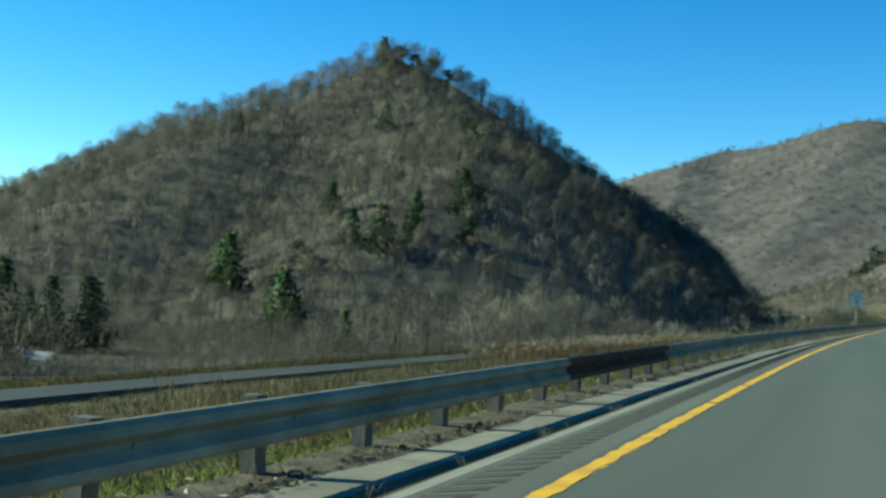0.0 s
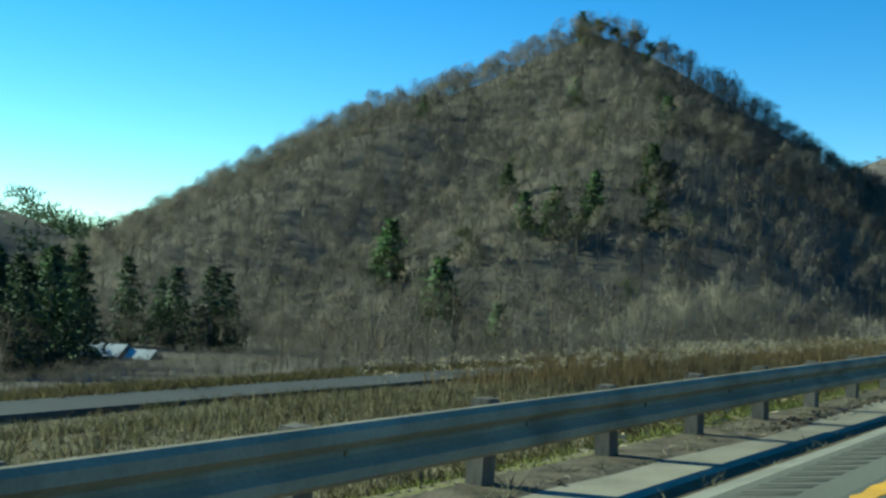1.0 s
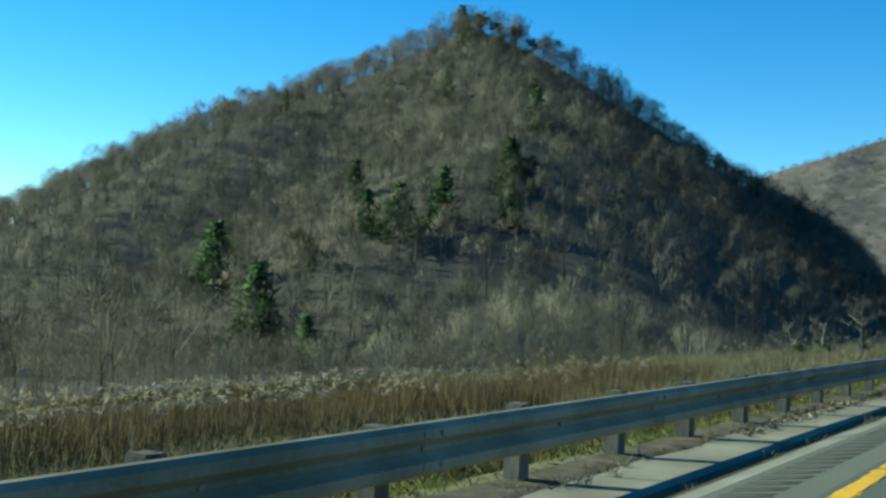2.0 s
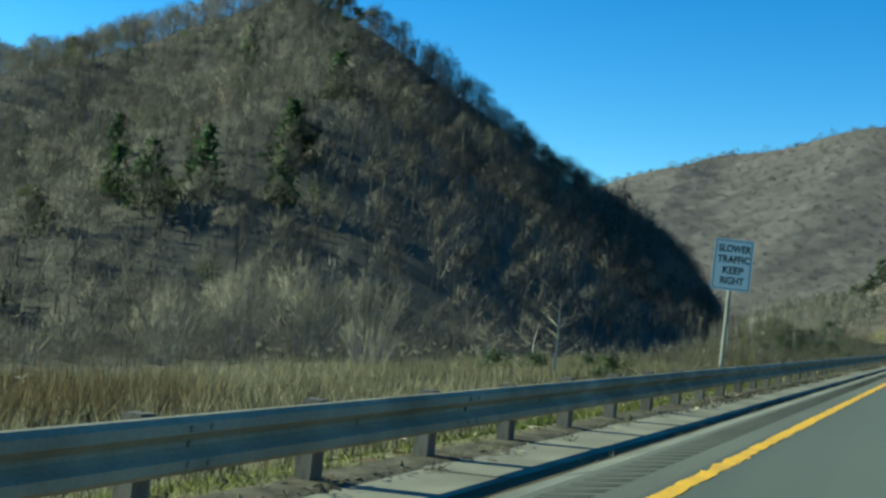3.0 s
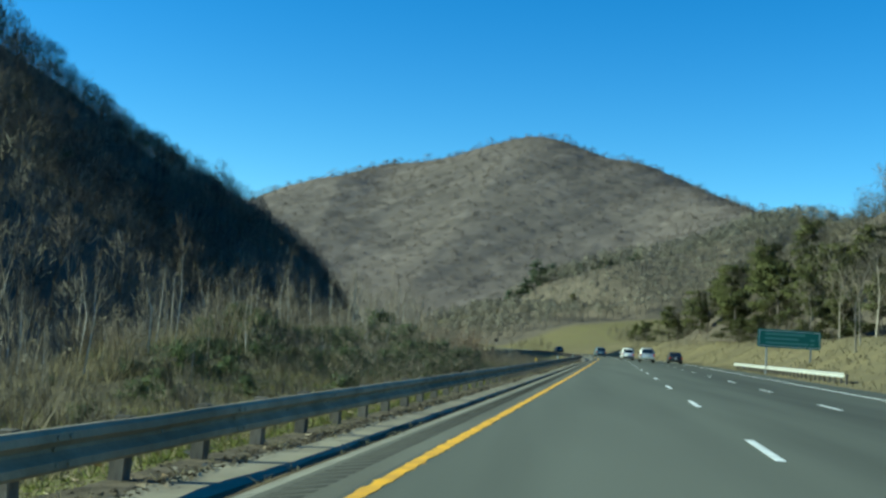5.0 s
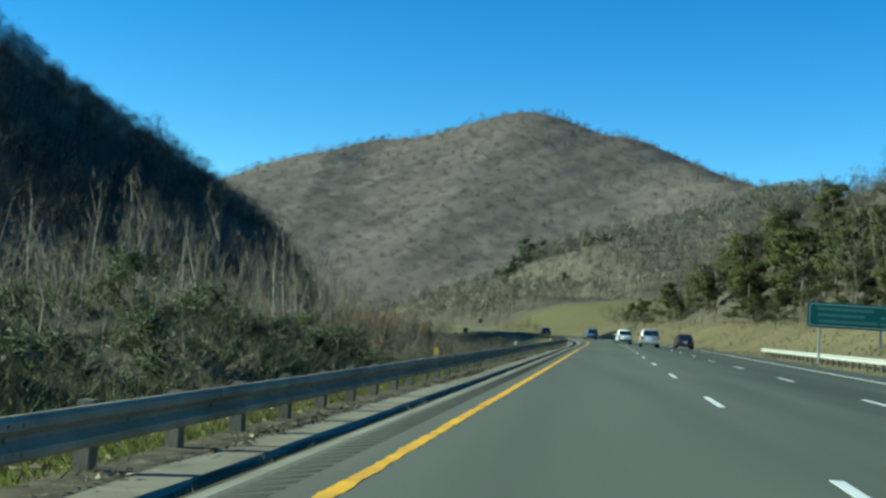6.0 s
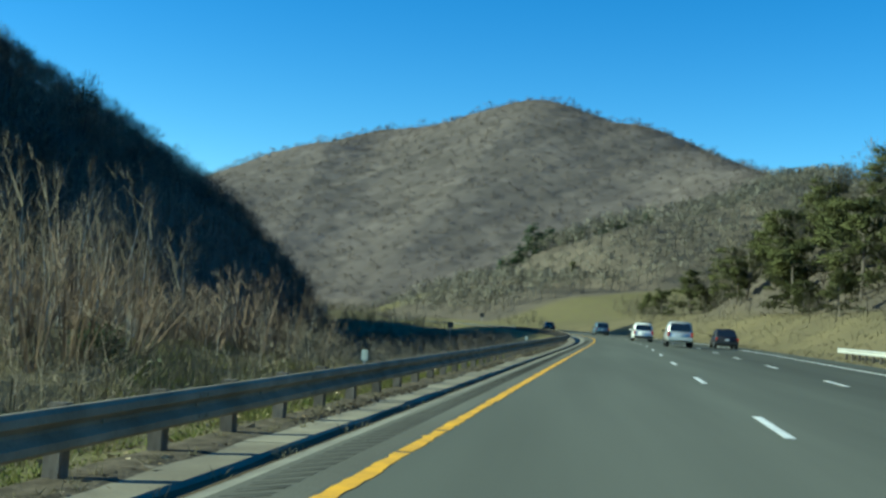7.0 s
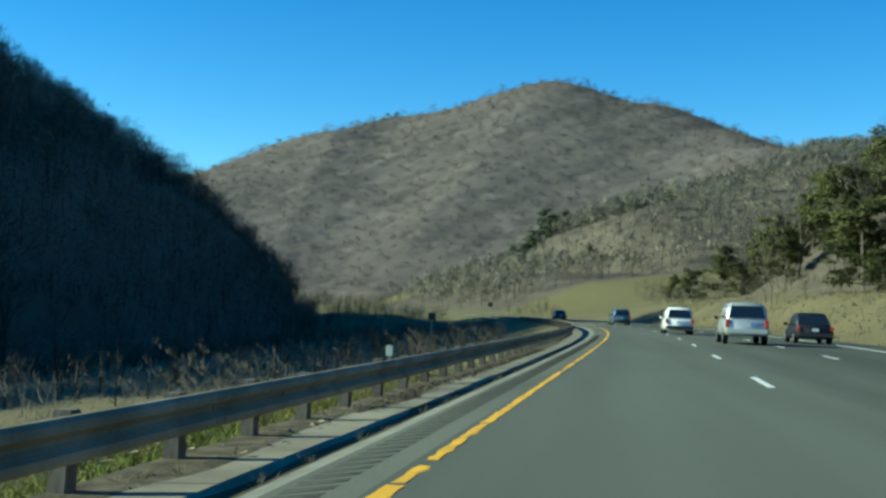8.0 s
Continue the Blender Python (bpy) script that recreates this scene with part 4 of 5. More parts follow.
# thickets along the hill's foot
thick = [whole(vase_tree(5.6, 2.6, 8, 180, .62, .034, .1, .008)) for i in range(5)]
x, y = scatter(-150, -38, 90, 420, 4.0, lambda x, y: (valley(x, y) + 3 > hills(x, y)[0]) & (hills(x, y)[0] > valley(x, y) - 26 - (y > 215) * 6) & clear_of_road(x, y, 46) & ((x < -52) | (y < 330)) & (gen.random(len(x)) < .75))
spread_out("thicket", thick, x, y, gen.uniform(.5, 1.15, len(x)), TWIG, "dense grey thicket at the foot of the hill", "bushes")

# woods on the valley floor, round the house, in twigs darkened for shade

x, y = scatter(-240, -28, 40, 230, 5.4, lambda x, y: (x - road_x(y) < -32) & ~stand(x, y, 0, 3) & ((x < -88) | (y < 130 - .35 * (x + 45))) & ((x < -60) | (y < 105)) & ~in_sight(x, y))
spread_out("valley_woods", thick, x, y, gen.uniform(.6, 1.25, len(x)), TWIG_SHADE, "grey leafless scrub woods on the valley floor", "woods")
x, y = scatter(-150, -36, 45, 165, 2.7, lambda x, y: in_sight(x, y) & (np.hypot(x + 121, y - 136) > 9))
spread_out("low_scrub", thick, x, y, gen.uniform(.18, .38, len(x)), TWIG_SHADE, "low grey scrub before the house", "shrubs", .05, uneven=.3)
# shrubs in the hollow below the bend, its shade put into their colour
hollow = [whole(bare_tree(4.0, 2.0, 10, 52, .05, low=.05, lift=.8)) for i in range(5)]
x, y = scatter(-45, 10, 282, 430, 2.3, lambda x, y: (x - road_x(y) < -9.5) & (x - road_x(y) > -52))
spread_out("hollow_shrubs", hollow, x, y, gen.uniform(.25, .6, len(x)), TWIG_SHADE, "bare shrubs darkened for the shaded hollow below the bend", "shrubs")

# single evergreens on the hill
hemlock = [conifer(12, 4.6, 9, 9, 1.0), conifer(11, 4.4, 10, 10, .9)]
spots = [(-142, 228, 1.0), (-146, 231, .8), (-116, 208, 1.0), (-112, 206, .75), (-93, 191, .62), (-109, 241, .95), (-103, 247, .8), (-118, 244, .7), 
         (-205, 330, .6), (-133, 262, .7), (-96, 262, .8), (-90, 250, .7), (-150, 330, .7), (-123, 330, .7), (-108, 300, .8), (-150, 238, .7)]
roots = []
for i in range(2):
    roots.append(plant("evergreen", *hemlock[i], BARK, EVERGREEN, "green conical evergreen among bare trees on the hill", "tree", (spots[i][0], spots[i][1], float(ground_z(*spots[i][:2])) - .3), 40 * i, 1.35 * spots[i][2], "evergreens on the hill"))
for i, (px, py, sc) in enumerate(spots[2:] + [(-184, 401, .8)]):
    another(roots[i % 2], px, py, .3, 1.25 * sc)
grove = [(-92, 104), (-98, 112), (-89, 116), (-104, 106), (-108, 118), (-97, 122), (-112, 126), (-118, 114), (-101, 97), (-122, 124), (-86, 100), (-110, 98), (-128, 118), (-133, 130), (-138, 122), (-125, 110), (-116, 104), (-94, 96), (-106, 112), (-115, 120), (-99, 104), (-120, 131)]
fir = conifer(15, 4.4, 14, 22, .5)
firs = [plant("evergreen", *fir, BARK, NEEDLE_DARK, "dark green evergreen beside the house in the valley", "tree", (-103, 99, float(ground_z(-103, 99)) - .3), 0, 1.0, "evergreens in the valley")]
for px, py in [g for g in grove if not in_sight(*g)] + [(-142, 156), (-150, 150), (-136, 160), (-158, 158), (-146, 166), (-132, 168), (-154, 142), (-128, 160)]:
    another(firs[0], px, py, .3, gen.uniform(.8, 1.15), label="dark green evergreen beside the house in the valley")
rusty = bare_tree(9, 3.2, 12, 160, .2, low=.25)
plant("oak", *rusty, BARK, TWIG_RED, "oak with rust-red leaves on the ridge", "tree", (-207, 388, float(ground_z(-207, 388)) - .3), 10, 1.0)

# pines on the bank beyond the outer lane
pines = [pine(9.5, 4.4, 34, 62, .34, .14), pine(8.5, 4.6, 34, 62, .34, .1)]
pine_spots = [(45, 345, 1.2), (41, 362, 1.1), (43, 383, 1.3), (45, 395, 1.25), (40, 406, 1.1), (42, 425, 1.2), (48, 366, 1.35), (52, 395, 1.4), (46, 330, 1.0), (52, 356, 1.3), (38, 444, 1.0), (44, 314, .9), (50, 302, 1.0), (56, 345, 1.3), (38, 388, .8), (58, 310, 1.1), (47, 420, 1.15), (50, 384, 1.15), (44, 402, .9), (55, 372, 1.1), (42, 374, .8), (46, 356, .95), (52, 345, 1.1), (58, 360, 1.2), (40, 352, .55), (60, 388, 1.2), (44, 440, 1.1), (50, 452, 1.1), (39, 330, .6), (50, 322, 1.0), (57, 333, 1.1), (46, 306, .9), (36, 412, .6), (31, 430, .75), (62, 318, 1.1), (54, 405, 1.2), (60, 425, 1.2)]
proots = [plant("pine", *pines[i], BARK, NEEDLE, "green pine with an open crown on the grassy bank", "tree", (pine_spots[i][0], pine_spots[i][1], float(ground_z(*pine_spots[i][:2])) - .2), 70 * i, pine_spots[i][2], "pines on the bank") for i in range(2)]
for i, (px, py, sc) in enumerate(pine_spots[2:]):
    another(proots[i % 2], px, py, .2, .82 * sc)
for px, py, sc in ((-175, 397, .95), (-169, 398, .85), (-163, 400, .85), (-156, 398, .7), (-178, 390, .8), (-128, 236, .8), (-124, 232, .7), (-100, 270, .8), (-94, 266, .7)):
    another(proots[1], px, py, .2, sc, label="broad green pine standing among bare trees on the hill")
# Evergreens whose dark needles also paint the shaded band behind the spur's crest
shade_pine = plant("pine", *pine(8.5, 4.4, 26, 22, .5, .15), BARK, NEEDLE_DARK, "dark evergreen along the crest of the spur", "tree", (2, 650, float(ground_z(2, 650)) - .4), 0, 1.2, "evergreens on the spur")
for k in range(26):
    px = -10 + 2.1 * k + gen.uniform(-4, 4)
    another(shade_pine, px, 650 + gen.uniform(-3, 13) - max(0, px - 10) * .7, .4, gen.uniform(.5, .95))
another(proots[1], 16.5, 600, .2, .5, label="lone small dark pine in the green field")
another(proots[1], 31, 462, .2, .5)

# pale bare trees
pale = [bare_tree(9, 2.6, 16, 220, .03, low=.2, lift=.9, trunk=.012), bare_tree(8, 2.2, 14, 200, .03, low=.15, lift=1.0, trunk=.011)]
pale_roots = [plant("bare_tree", *pale[i], GREY_BARK, TWIG_TAN, "slender pale-barked leafless tree on the bank", "tree", (px, py, float(ground_z(px, py)) - .2), 0, 1.0, "pale bare trees") for i, (px, py) in enumerate(((33, 252), (35, 258)))]
for px, py, sc in ((37.5, 262, 1.1), (36, 247, .9), (41, 270, 1.1), (40, 285, 1.0), (40, 300, .9)):
    another(pale_roots[int(px) % 2], px, py, .1, sc)
small_tree = plant("bare_tree", *bare_tree(4.3, 1.8, 22, 260, .022, low=.1, lift=.5, trunk=.016), PALE_BARK, TWIG_TAN, "small rounded leafless tree among straw-coloured weeds", "tree", (-10.6, 139, float(ground_z(-10.6, 139)) - .1), 0, 1.0, "pale bare trees")
for px, py, sc in ((-17.1, 149, .95), (-15.0, 150.6, .8)):
    another(small_tree, px, py, .1, sc)
# saplings on the mound
sap = [bare_tree(5.4, .7, 9, 60, .012, low=.25, lift=.9, trunk=.0075), bare_tree(4.8, .6, 8, 50, .012, low=.3, lift=.9, trunk=.0075), bare_tree(5.2, 1.0, 11, 80, .012, low=.35, lift=.8, trunk=.0062), bare_tree(4.2, .9, 10, 70, .012, low=.1, lift=1.2, trunk=.006)]
sap_roots = []
n = 0
for k in range(400):
    py = 180 + 84 * gen.random() ** .8 if k < 250 else gen.uniform(222, 256)
    po = -11.5 - 11.5 * gen.random() ** 1.1
    px = float(road_x(py)) + po
    if float(valley(px, py)) < -1.9:
        continue
    sc = gen.uniform(.4, .85) * (.6 if po > -15 else 1.0) * (1.3 if py > 208 and po < -15 else 1.0)
    if len(sap_roots) < 4:
        sap_roots.append(plant("sapling", *sap[n], PALE_BARK, TWIG_TAN, "thin bare sapling among dry scrub on the mound", "sapling", (px, py, float(ground_z(px, py)) - .1), 0, 1.0, "saplings on the mound"))
    else:
        another(sap_roots[n % 4], px, py, .1, sc)
    n += 1
# taller brush: before the mound, over it, and the brown thicket where it ends
scrub = [whole(fan_bush(h, w, 16, 190, .016)) for h, w in ((2.6, 1.2), (2.1, 1.3), (3.0, 1.1), (1.7, 1.0))]
for name, n, o0, o1, y0, y1, small, large, mat, label in (
        ("grey_scrub", 130, -9.5, -27, 158, 190, .4, .85, TWIG_SLOPE, "olive-grey twiggy scrub before the mound"),
        ("tan_scrub", 95, -14.5, -24, 178, 250, .4, .95, TWIG_TAN, "tan twiggy scrub on the mound"),
        ("brown_thicket", 95, -10, -21, 230, 257, .65, 1.3, BROWN_TWIG, "reddish-brown twiggy thicket where the mound ends")):
    y = gen.uniform(y0, y1, n)
    x = road_x(y) + gen.uniform(o1, o0, n)
    spread_out(name, scrub, x, y, gen.uniform(small, large, n), mat, label, "scrub", .1, uneven=.25)
# leathery evergreen shrubs on the mound
shrub = needle_clumps(np.array([(gen.normal(0, .55), gen.normal(0, .55), gen.uniform(.25, 1.3)) for i in range(26)]), .36, 46, .13, .8)
stems = slivers(np.zeros((5, 3)) - [0, 0, .2], gen.normal(0, .35, (5, 3)) * [1, 1, 0] + [0, 0, .9], .05)
shrub_root = None
for k in range(32):
    py = gen.uniform(207, 224) if k < 18 else gen.uniform(176, 204)
    px = float(road_x(py)) - gen.uniform(8.5, 13.5)
    if shrub_root is None:
        shrub_root = plant("evergreen_shrub", stems, shrub, BARK, IVY, "dark green leathery shrub on the brushy mound", "shrub", (px, py, float(ground_z(px, py)) - .1), 0, 1.2, "evergreen shrubs on the mound")
    else:
        another(shrub_root, px, py, .1, gen.uniform(.55, 1.15) * (.5 if k >= 18 else 1))
for k in range(34):
    py = gen.uniform(183, 236)
    another(shrub_root, float(road_x(py)) - gen.uniform(8, 17.5), py, .2, gen.uniform(.35, .7), label="low olive-green shrub on the grassy mound")
for px, py, sc in ((-8.6, 140.5, .85), (-16.4, 148.2, 1.05), (-14.6, 149.6, .9), (-12.4, 152, .7)):
    another(shrub_root, px, py, .1, sc, label="round olive-green shrub among straw-coloured weeds")
# wide bare bushes before the hill
bushes = [fan_bush(10, 4.9, 64, 2300, .05), fan_bush(6, 3.4, 44, 1300, .035)]
bush_roots = [plant("bush", *bushes[i], PALE_BARK, TWIG_PALE, "wide pale leafless bush at the hill's foot", "bush", (px, py, float(ground_z(px, py)) - .2), 0, sc, "bushes at the hill's foot") for i, (px, py, sc) in enumerate(((-58, 204, 1.25), (-69, 192, 1.15)))]
for px, py, sc, i in ((-63, 198, 1.1, 0), (-66.5, 191, .9, 0), (-53.5, 211, 1.12, 0), (-60, 193, .8, 0), (-55, 200, .95, 0), (-50.8, 145.4, .8, 1), (-76, 186, 1.0, 1), (-82, 180, .9, 1), (-72, 176, .7, 1), (-60, 180, .5, 1), (-26, 152, .5, 1), (-24, 150, .45, 1), (-88, 168, .8, 1), (-50, 212, .7, 1)):
    another(bush_roots[i], px, py, .1, sc)

# ---- weeds and grass ----


def blades(x, y, tall, width, mat, name, label, category, lean=.35, per=3, z=None):
    x, y = np.repeat(x, per), np.repeat(y, per)
    x, y = x + gen.normal(0, .12 * tall, x.shape), y + gen.normal(0, .12 * tall, y.shape)
    zz = ground_z(x, y) - .03
    b = np.stack([x, y, zz], 1)
    h = tall * gen.uniform(.4, 1.15, len(x)) * (.78 + .42 * wavy(x * 1.3 + tall * 7, y * 1.1))
    tip = b + np.stack([gen.normal(0, lean, len(x)) * h, gen.normal(0, lean, len(x)) * h, h], 1)
    up = np.stack([gen.normal(0, .45, len(x)), gen.normal(0, .45, len(x)), np.ones(len(x))], 1)
    up /= np.linalg.norm(up, axis=1, keepdims=True)
    return tagged(new(name, soup(name, slivers(b, tip, width), mat, up)), label, category, kind="stuff")


def strip_points(n, o0, o1, y0, y1, bias=1.0):
    y = y0 + (y1 - y0) * gen.random(n)
    return road_x(y) + o0 + (o1 - o0) * gen.random(n) ** bias, y


x, y = strip_points(46000, -3.98, -8.0, 4, 262, .9)
ok = wavy(x * 2.2, y * 1.3) > -.35
blades(x[ok], y[ok], .12, .022, GRASS, "verge_grass", "short green grass tufts along the guard rail", "grass", .7, 3)
x, y = strip_points(26000, -4.1, -7.6, 0, 275, 1.0)
ok = (wavy(x * 9, y * 6) > -.1) & (wavy(x * 2.2, y * 1.3) > -.6)
blades(x[ok], y[ok], .24, .02, GRASS, "verge_tufts", "clumps of green grass behind the guard rail", "grass", .6, 4)
x, y = strip_points(30000, -7.2, -25, 8, 215, 1.0)
blades(x, y, .55, .03, DRY, "dry_grass", "tall tan dry grass in the middle strip", "grass", .22, 3)
x, y = strip_points(4500, -9, -25, 20, 115, 1.0)
ok = wavy(x * .35, y * .35) > .1
blades(x[ok], y[ok], 1.2, .035, RUSSET, "russet_weeds", "russet tall weeds in the middle strip", "weeds", .16, 4)
x, y = strip_points(20000, -5.5, -24, 165, 275, 1.0)
blades(x, y, .5, .018, STRAW, "mound_grass", "tangled dry grass over the mound", "grass", .35, 4)
x, y = strip_points(9000, -7, -22, 165, 285, 1.0)
ok = wavy(x * .5 + 4, y * .5) > .3
blades(x[ok], y[ok], .8, .014, TWIG_SLOPE, "mound_scrub", "brown twiggy scrub on the mound", "scrub", .3, 5)
x, y = strip_points(11000, -7.5, -17, 178, 256, 1.0)
ok = wavy(x * .45 + 9, y * .33 + 2) > .2
blades(x[ok], y[ok], .45, .05, IVY, "evergreen_scrub", "low green creeping scrub on the mound", "scrub", .7, 6)
x, y = strip_points(1250, -18.8, -23.5, 57, 112, 1.0)
x2, y2 = strip_points(300, -15, -33, 132, 195, 1.0)
x, y = np.concatenate([x, x2]), np.concatenate([y, y2])
ok = gen.random(len(x)) < np.where(wavy(x * .3, y * .4) > -.1, .55, .22)
blades(x[ok], y[ok], 1.25, .03, DRY, "reeds", "tan reeds along the far side of the strip", "reeds", .12, 4)
zz = ground_z(x[ok], y[ok]) + gen.uniform(.8, 1.45, ok.sum())
tufts = needle_clumps(np.stack([x[ok], y[ok], zz], 1), .09, 8, .13, 1.3)
tagged(new("seed_heads", soup("seed_heads", tufts, PLUME)), "pale fluffy seed heads over the reeds", "reeds", kind="stuff")
x, y = strip_points(5000, 13.5, 30, 150, 420, 1.0)
blades(x, y, .4, .05, DRY, "bank_grass", "dry yellow-green grass on the bank", "grass", .3, 4)
x, y = strip_points(5000, -18.5, -26.5, 68, 120, 1.0)
blades(x, y, 1.35, .025, RUSSET, "tall_weeds", "tall russet weeds beside the lower carriageway", "weeds", .3, 4)
x, y = strip_points(11000, -14, -31, 100, 205, 1.0)
blades(x, y, .95, .028, STRAW, "pale_weeds", "tall straw-coloured weeds across the middle strip", "weeds", .3, 4)
x, y = strip_points(30000, -6.5, -19, 172, 260, 1.0)
ok = wavy(x * .5, y * .4) > -.05
blades(x[ok], y[ok], .28, .02, GRASS, "mound_turf", "green grass patches on the mound", "grass", .6, 4)
# low brush: on the mound, and on the valley floor
brush = [whole(bare_tree(1.7, 1.0, 12, 80, .012, low=.02, lift=.8, trunk=.008)) for i in range(6)]
x, y = strip_points(900, -7.0, -22, 168, 270, 1.0)
ok = (wavy(x * .6, y * .5) > -.25) & (valley(x, y) > -2.2)
spread_out("brush", brush, x[ok], y[ok], gen.uniform(.4, 1.1, ok.sum()), TWIG_TAN, "pale twiggy brush on the mound", "brush", .05)
x, y = strip_points(560, -5.8, -20, 166, 268, 1.0)
spread_out("dark_brush", brush, x, y, gen.uniform(.3, .9, len(x)), TWIG_SLOPE, "grey-brown low brush on the mound", "brush", .05)
x, y = scatter(-150, -27, 40, 215, 2.6, lambda x, y: (x - road_x(y) < -30) & ~in_sight(x, y))
spread_out("valley_brush", [whole(round_tree(3.4, 1.8, 6, 44, .45, .03, .0, .006)) for i in range(5)], x, y, gen.uniform(.5, 1.0, len(x)), TWIG_SHADE, "grey-brown brush under the valley woods", "brush", .05)
# grit and dead leaves beside the gutter
x, y = strip_points(20000, -6.5, -26.6, 8, 90, 1.0)
blades(x, y, .38, .028, BRAMBLE, "brambles", "olive and brown bramble leaves in the middle strip", "brambles", .8, 4)
x, y = strip_points(15000, -29, -56, 35, 125, 1.4)
blades(x, y, .6, .045, BRAMBLE, "valley_brambles", "dark olive brambles below the lower carriageway", "brambles", .7, 3)
x, y = strip_points(30000, -3.62, -5.4, 0, 280, 1.0)
c = np.stack([x, y, np.maximum(ground_z(x, y), np.where(x - road_x(y) > -3.8, -.262 + .03 * np.minimum(0, x - road_x(y) + 3.0), -9)) + .012], 1)
a = c + gen.normal(0, .024, c.shape) * [1, 1, .3]
b = c + gen.normal(0, .024, c.shape) * [1, 1, .3]
tagged(new("litter", soup("litter", np.stack([a, b, c + gen.normal(0, .03, c.shape) * [1, 1, .3]], 1), GRAVEL)), "scattered grit and dead leaves along the gutter", "litter", kind="stuff")

LEAF = material("dead_leaves", (0.40, 0.33, 0.23), 0.9, 0, 0.3, 3, 20, 0, (0.20, 0.14, 0.08), islands=0.4)
x, y = strip_points(5200, -3.45, -5.2, 0, 280, 1.0)
ok = wavy(x * 2.5, y * 1.9) > -.1
c = np.stack([x, y, np.maximum(ground_z(x, y), np.where(x - road_x(y) > -3.8, -.27, -.31)) + .02], 1)[ok]
a, b, d = (c + gen.normal(0, .045, c.shape) * [1, 1, .35] for k in range(3))
tagged(new("dead_leaves", soup("dead_leaves", np.stack([a, b, d], 1), LEAF)), "pale dead leaves and scraps along the gutter", "litter", kind="stuff")
CLOD = material("dark_clods", (0.115, 0.092, 0.062), 0.95, 0, 0.4, 4, 30, 0.4, (0.050, 0.040, 0.027), islands=0.4)
clods = np.random.default_rng(41)
y = clods.uniform(0, 290, 15000)
x = road_x(y) - 3.5 - np.abs(clods.normal(0, .36, len(y)))
ok = wavy(x * 3.1, y * 1.3) > -.25
x, y = x[ok], y[ok]
c = np.stack([x, y, np.maximum(ground_z(x, y), np.where(x - road_x(y) > -3.8, -.27, -.305)) + .012], 1)
r = clods.uniform(.012, .038, len(c))[:, None]
p, q, w = (c + r * np.array(v) + clods.normal(0, .009, c.shape) for v in ((-1, -.6, 0), (1, -.5, 0), (0, 1.1, 0)))
top = c + r * np.array((0, 0, .6)) + clods.normal(0, .01, c.shape)
tagged(new("clods", soup("clods", np.concatenate([np.stack(f, 1) for f in ((p, q, top), (q, w, top), (w, p, top))]), CLOD)), "dark clods of earth and rotten leaves beside the gutter", "debris", kind="stuff")
y = np.sort(gen.uniform(0, 280, 900))
x = road_x(y) + np.where(gen.random(900) < .7, gen.normal(-3.78, .12, 900), gen.normal(-2.72, .03, 900))
tuft = gen.uniform(.4, 1.0, 900)
b = np.repeat(np.stack([x, y, np.full(900, -.29) + np.where(x - road_x(y) > -3, .08, 0)], 1), 12, 0) + gen.normal(0, .035, (10800, 3)) * [1, 1, .1]
t = b + gen.normal(0, .07, b.shape) * [1, 1, .2] + np.repeat(tuft, 12)[:, None] * gen.uniform(.05, .16, (10800, 1)) * [0, 0, 1]
tagged(new("gutter_weeds", soup("gutter_weeds", slivers(b, t, .012), DRY)), "dry weed tufts in the joints of the gutter", "weeds", kind="stuff")

# ---- signs ----
SIGN_WHITE = plain("sign_white", (0.62, 0.63, 0.60), 0.5)
SIGN_BLACK = plain("sign_black", (0.02, 0.02, 0.02), 0.5)
SIGN_GREEN = plain("sign_green", (0.010, 0.115, 0.085), 0.45)
SIGN_BACK = plain("sign_back", (0.35, 0.36, 0.36), 0.5, 0.5)
POLE = material("weathered_pole", (0.27, 0.25, 0.21), 0.85, 0, 0.25, 4, 40, 0.4, stretch=(3, 3, .5))


def rounded_panel(name, w, h, t, r, mat, at=(0, 0, 0)):
    bm = bmesh.new()
    vs = []
    for cx, cz, a0 in ((w / 2 - r, h / 2 - r, 0), (-w / 2 + r, h / 2 - r, 90), (-w / 2 + r, -h / 2 + r, 180), (w / 2 - r, -h / 2 + r, 270)):
        for k in range(5):
            a = radians(a0 + 22.5 * k)
            vs.append(bm.verts.new((cx + r * math.cos(a), 0, cz + r * math.sin(a))))
    f = bm.faces.new(vs)
    ex = bmesh.ops.extrude_face_region(bm, geom=[f])
    bmesh.ops.translate(bm, vec=(0, t, 0), verts=[v for v in ex["geom"] if isinstance(v, bmesh.types.BMVert)])
    bmesh.ops.recalc_face_normals(bm, faces=bm.faces)
    bmesh.ops.translate(bm, vec=at, verts=bm.verts)
    return from_bm(name, bm, mat)


def frame_ring(name, w, h, band, t, mat, y):
    """A flat band round a panel's edge."""
    vs, fs = [], []
    for s in (0, band):
        for sx, sz in ((-1, -1), (1, -1), (1, 1), (-1, 1)):
            vs.append((sx * (w / 2 - s), y, sz * (h / 2 - s)))
    for k in range(4):
        fs.append((k, (k + 1) % 4, 4 + (k + 1) % 4, 4 + k))
    n = len(vs)
    vs += [(a, b + t, c) for a, b, c in vs]
    fs += [tuple(i + n for i in f[::-1]) for f in fs[:4]]
    return mesh_of(name, vs, fs, mat)


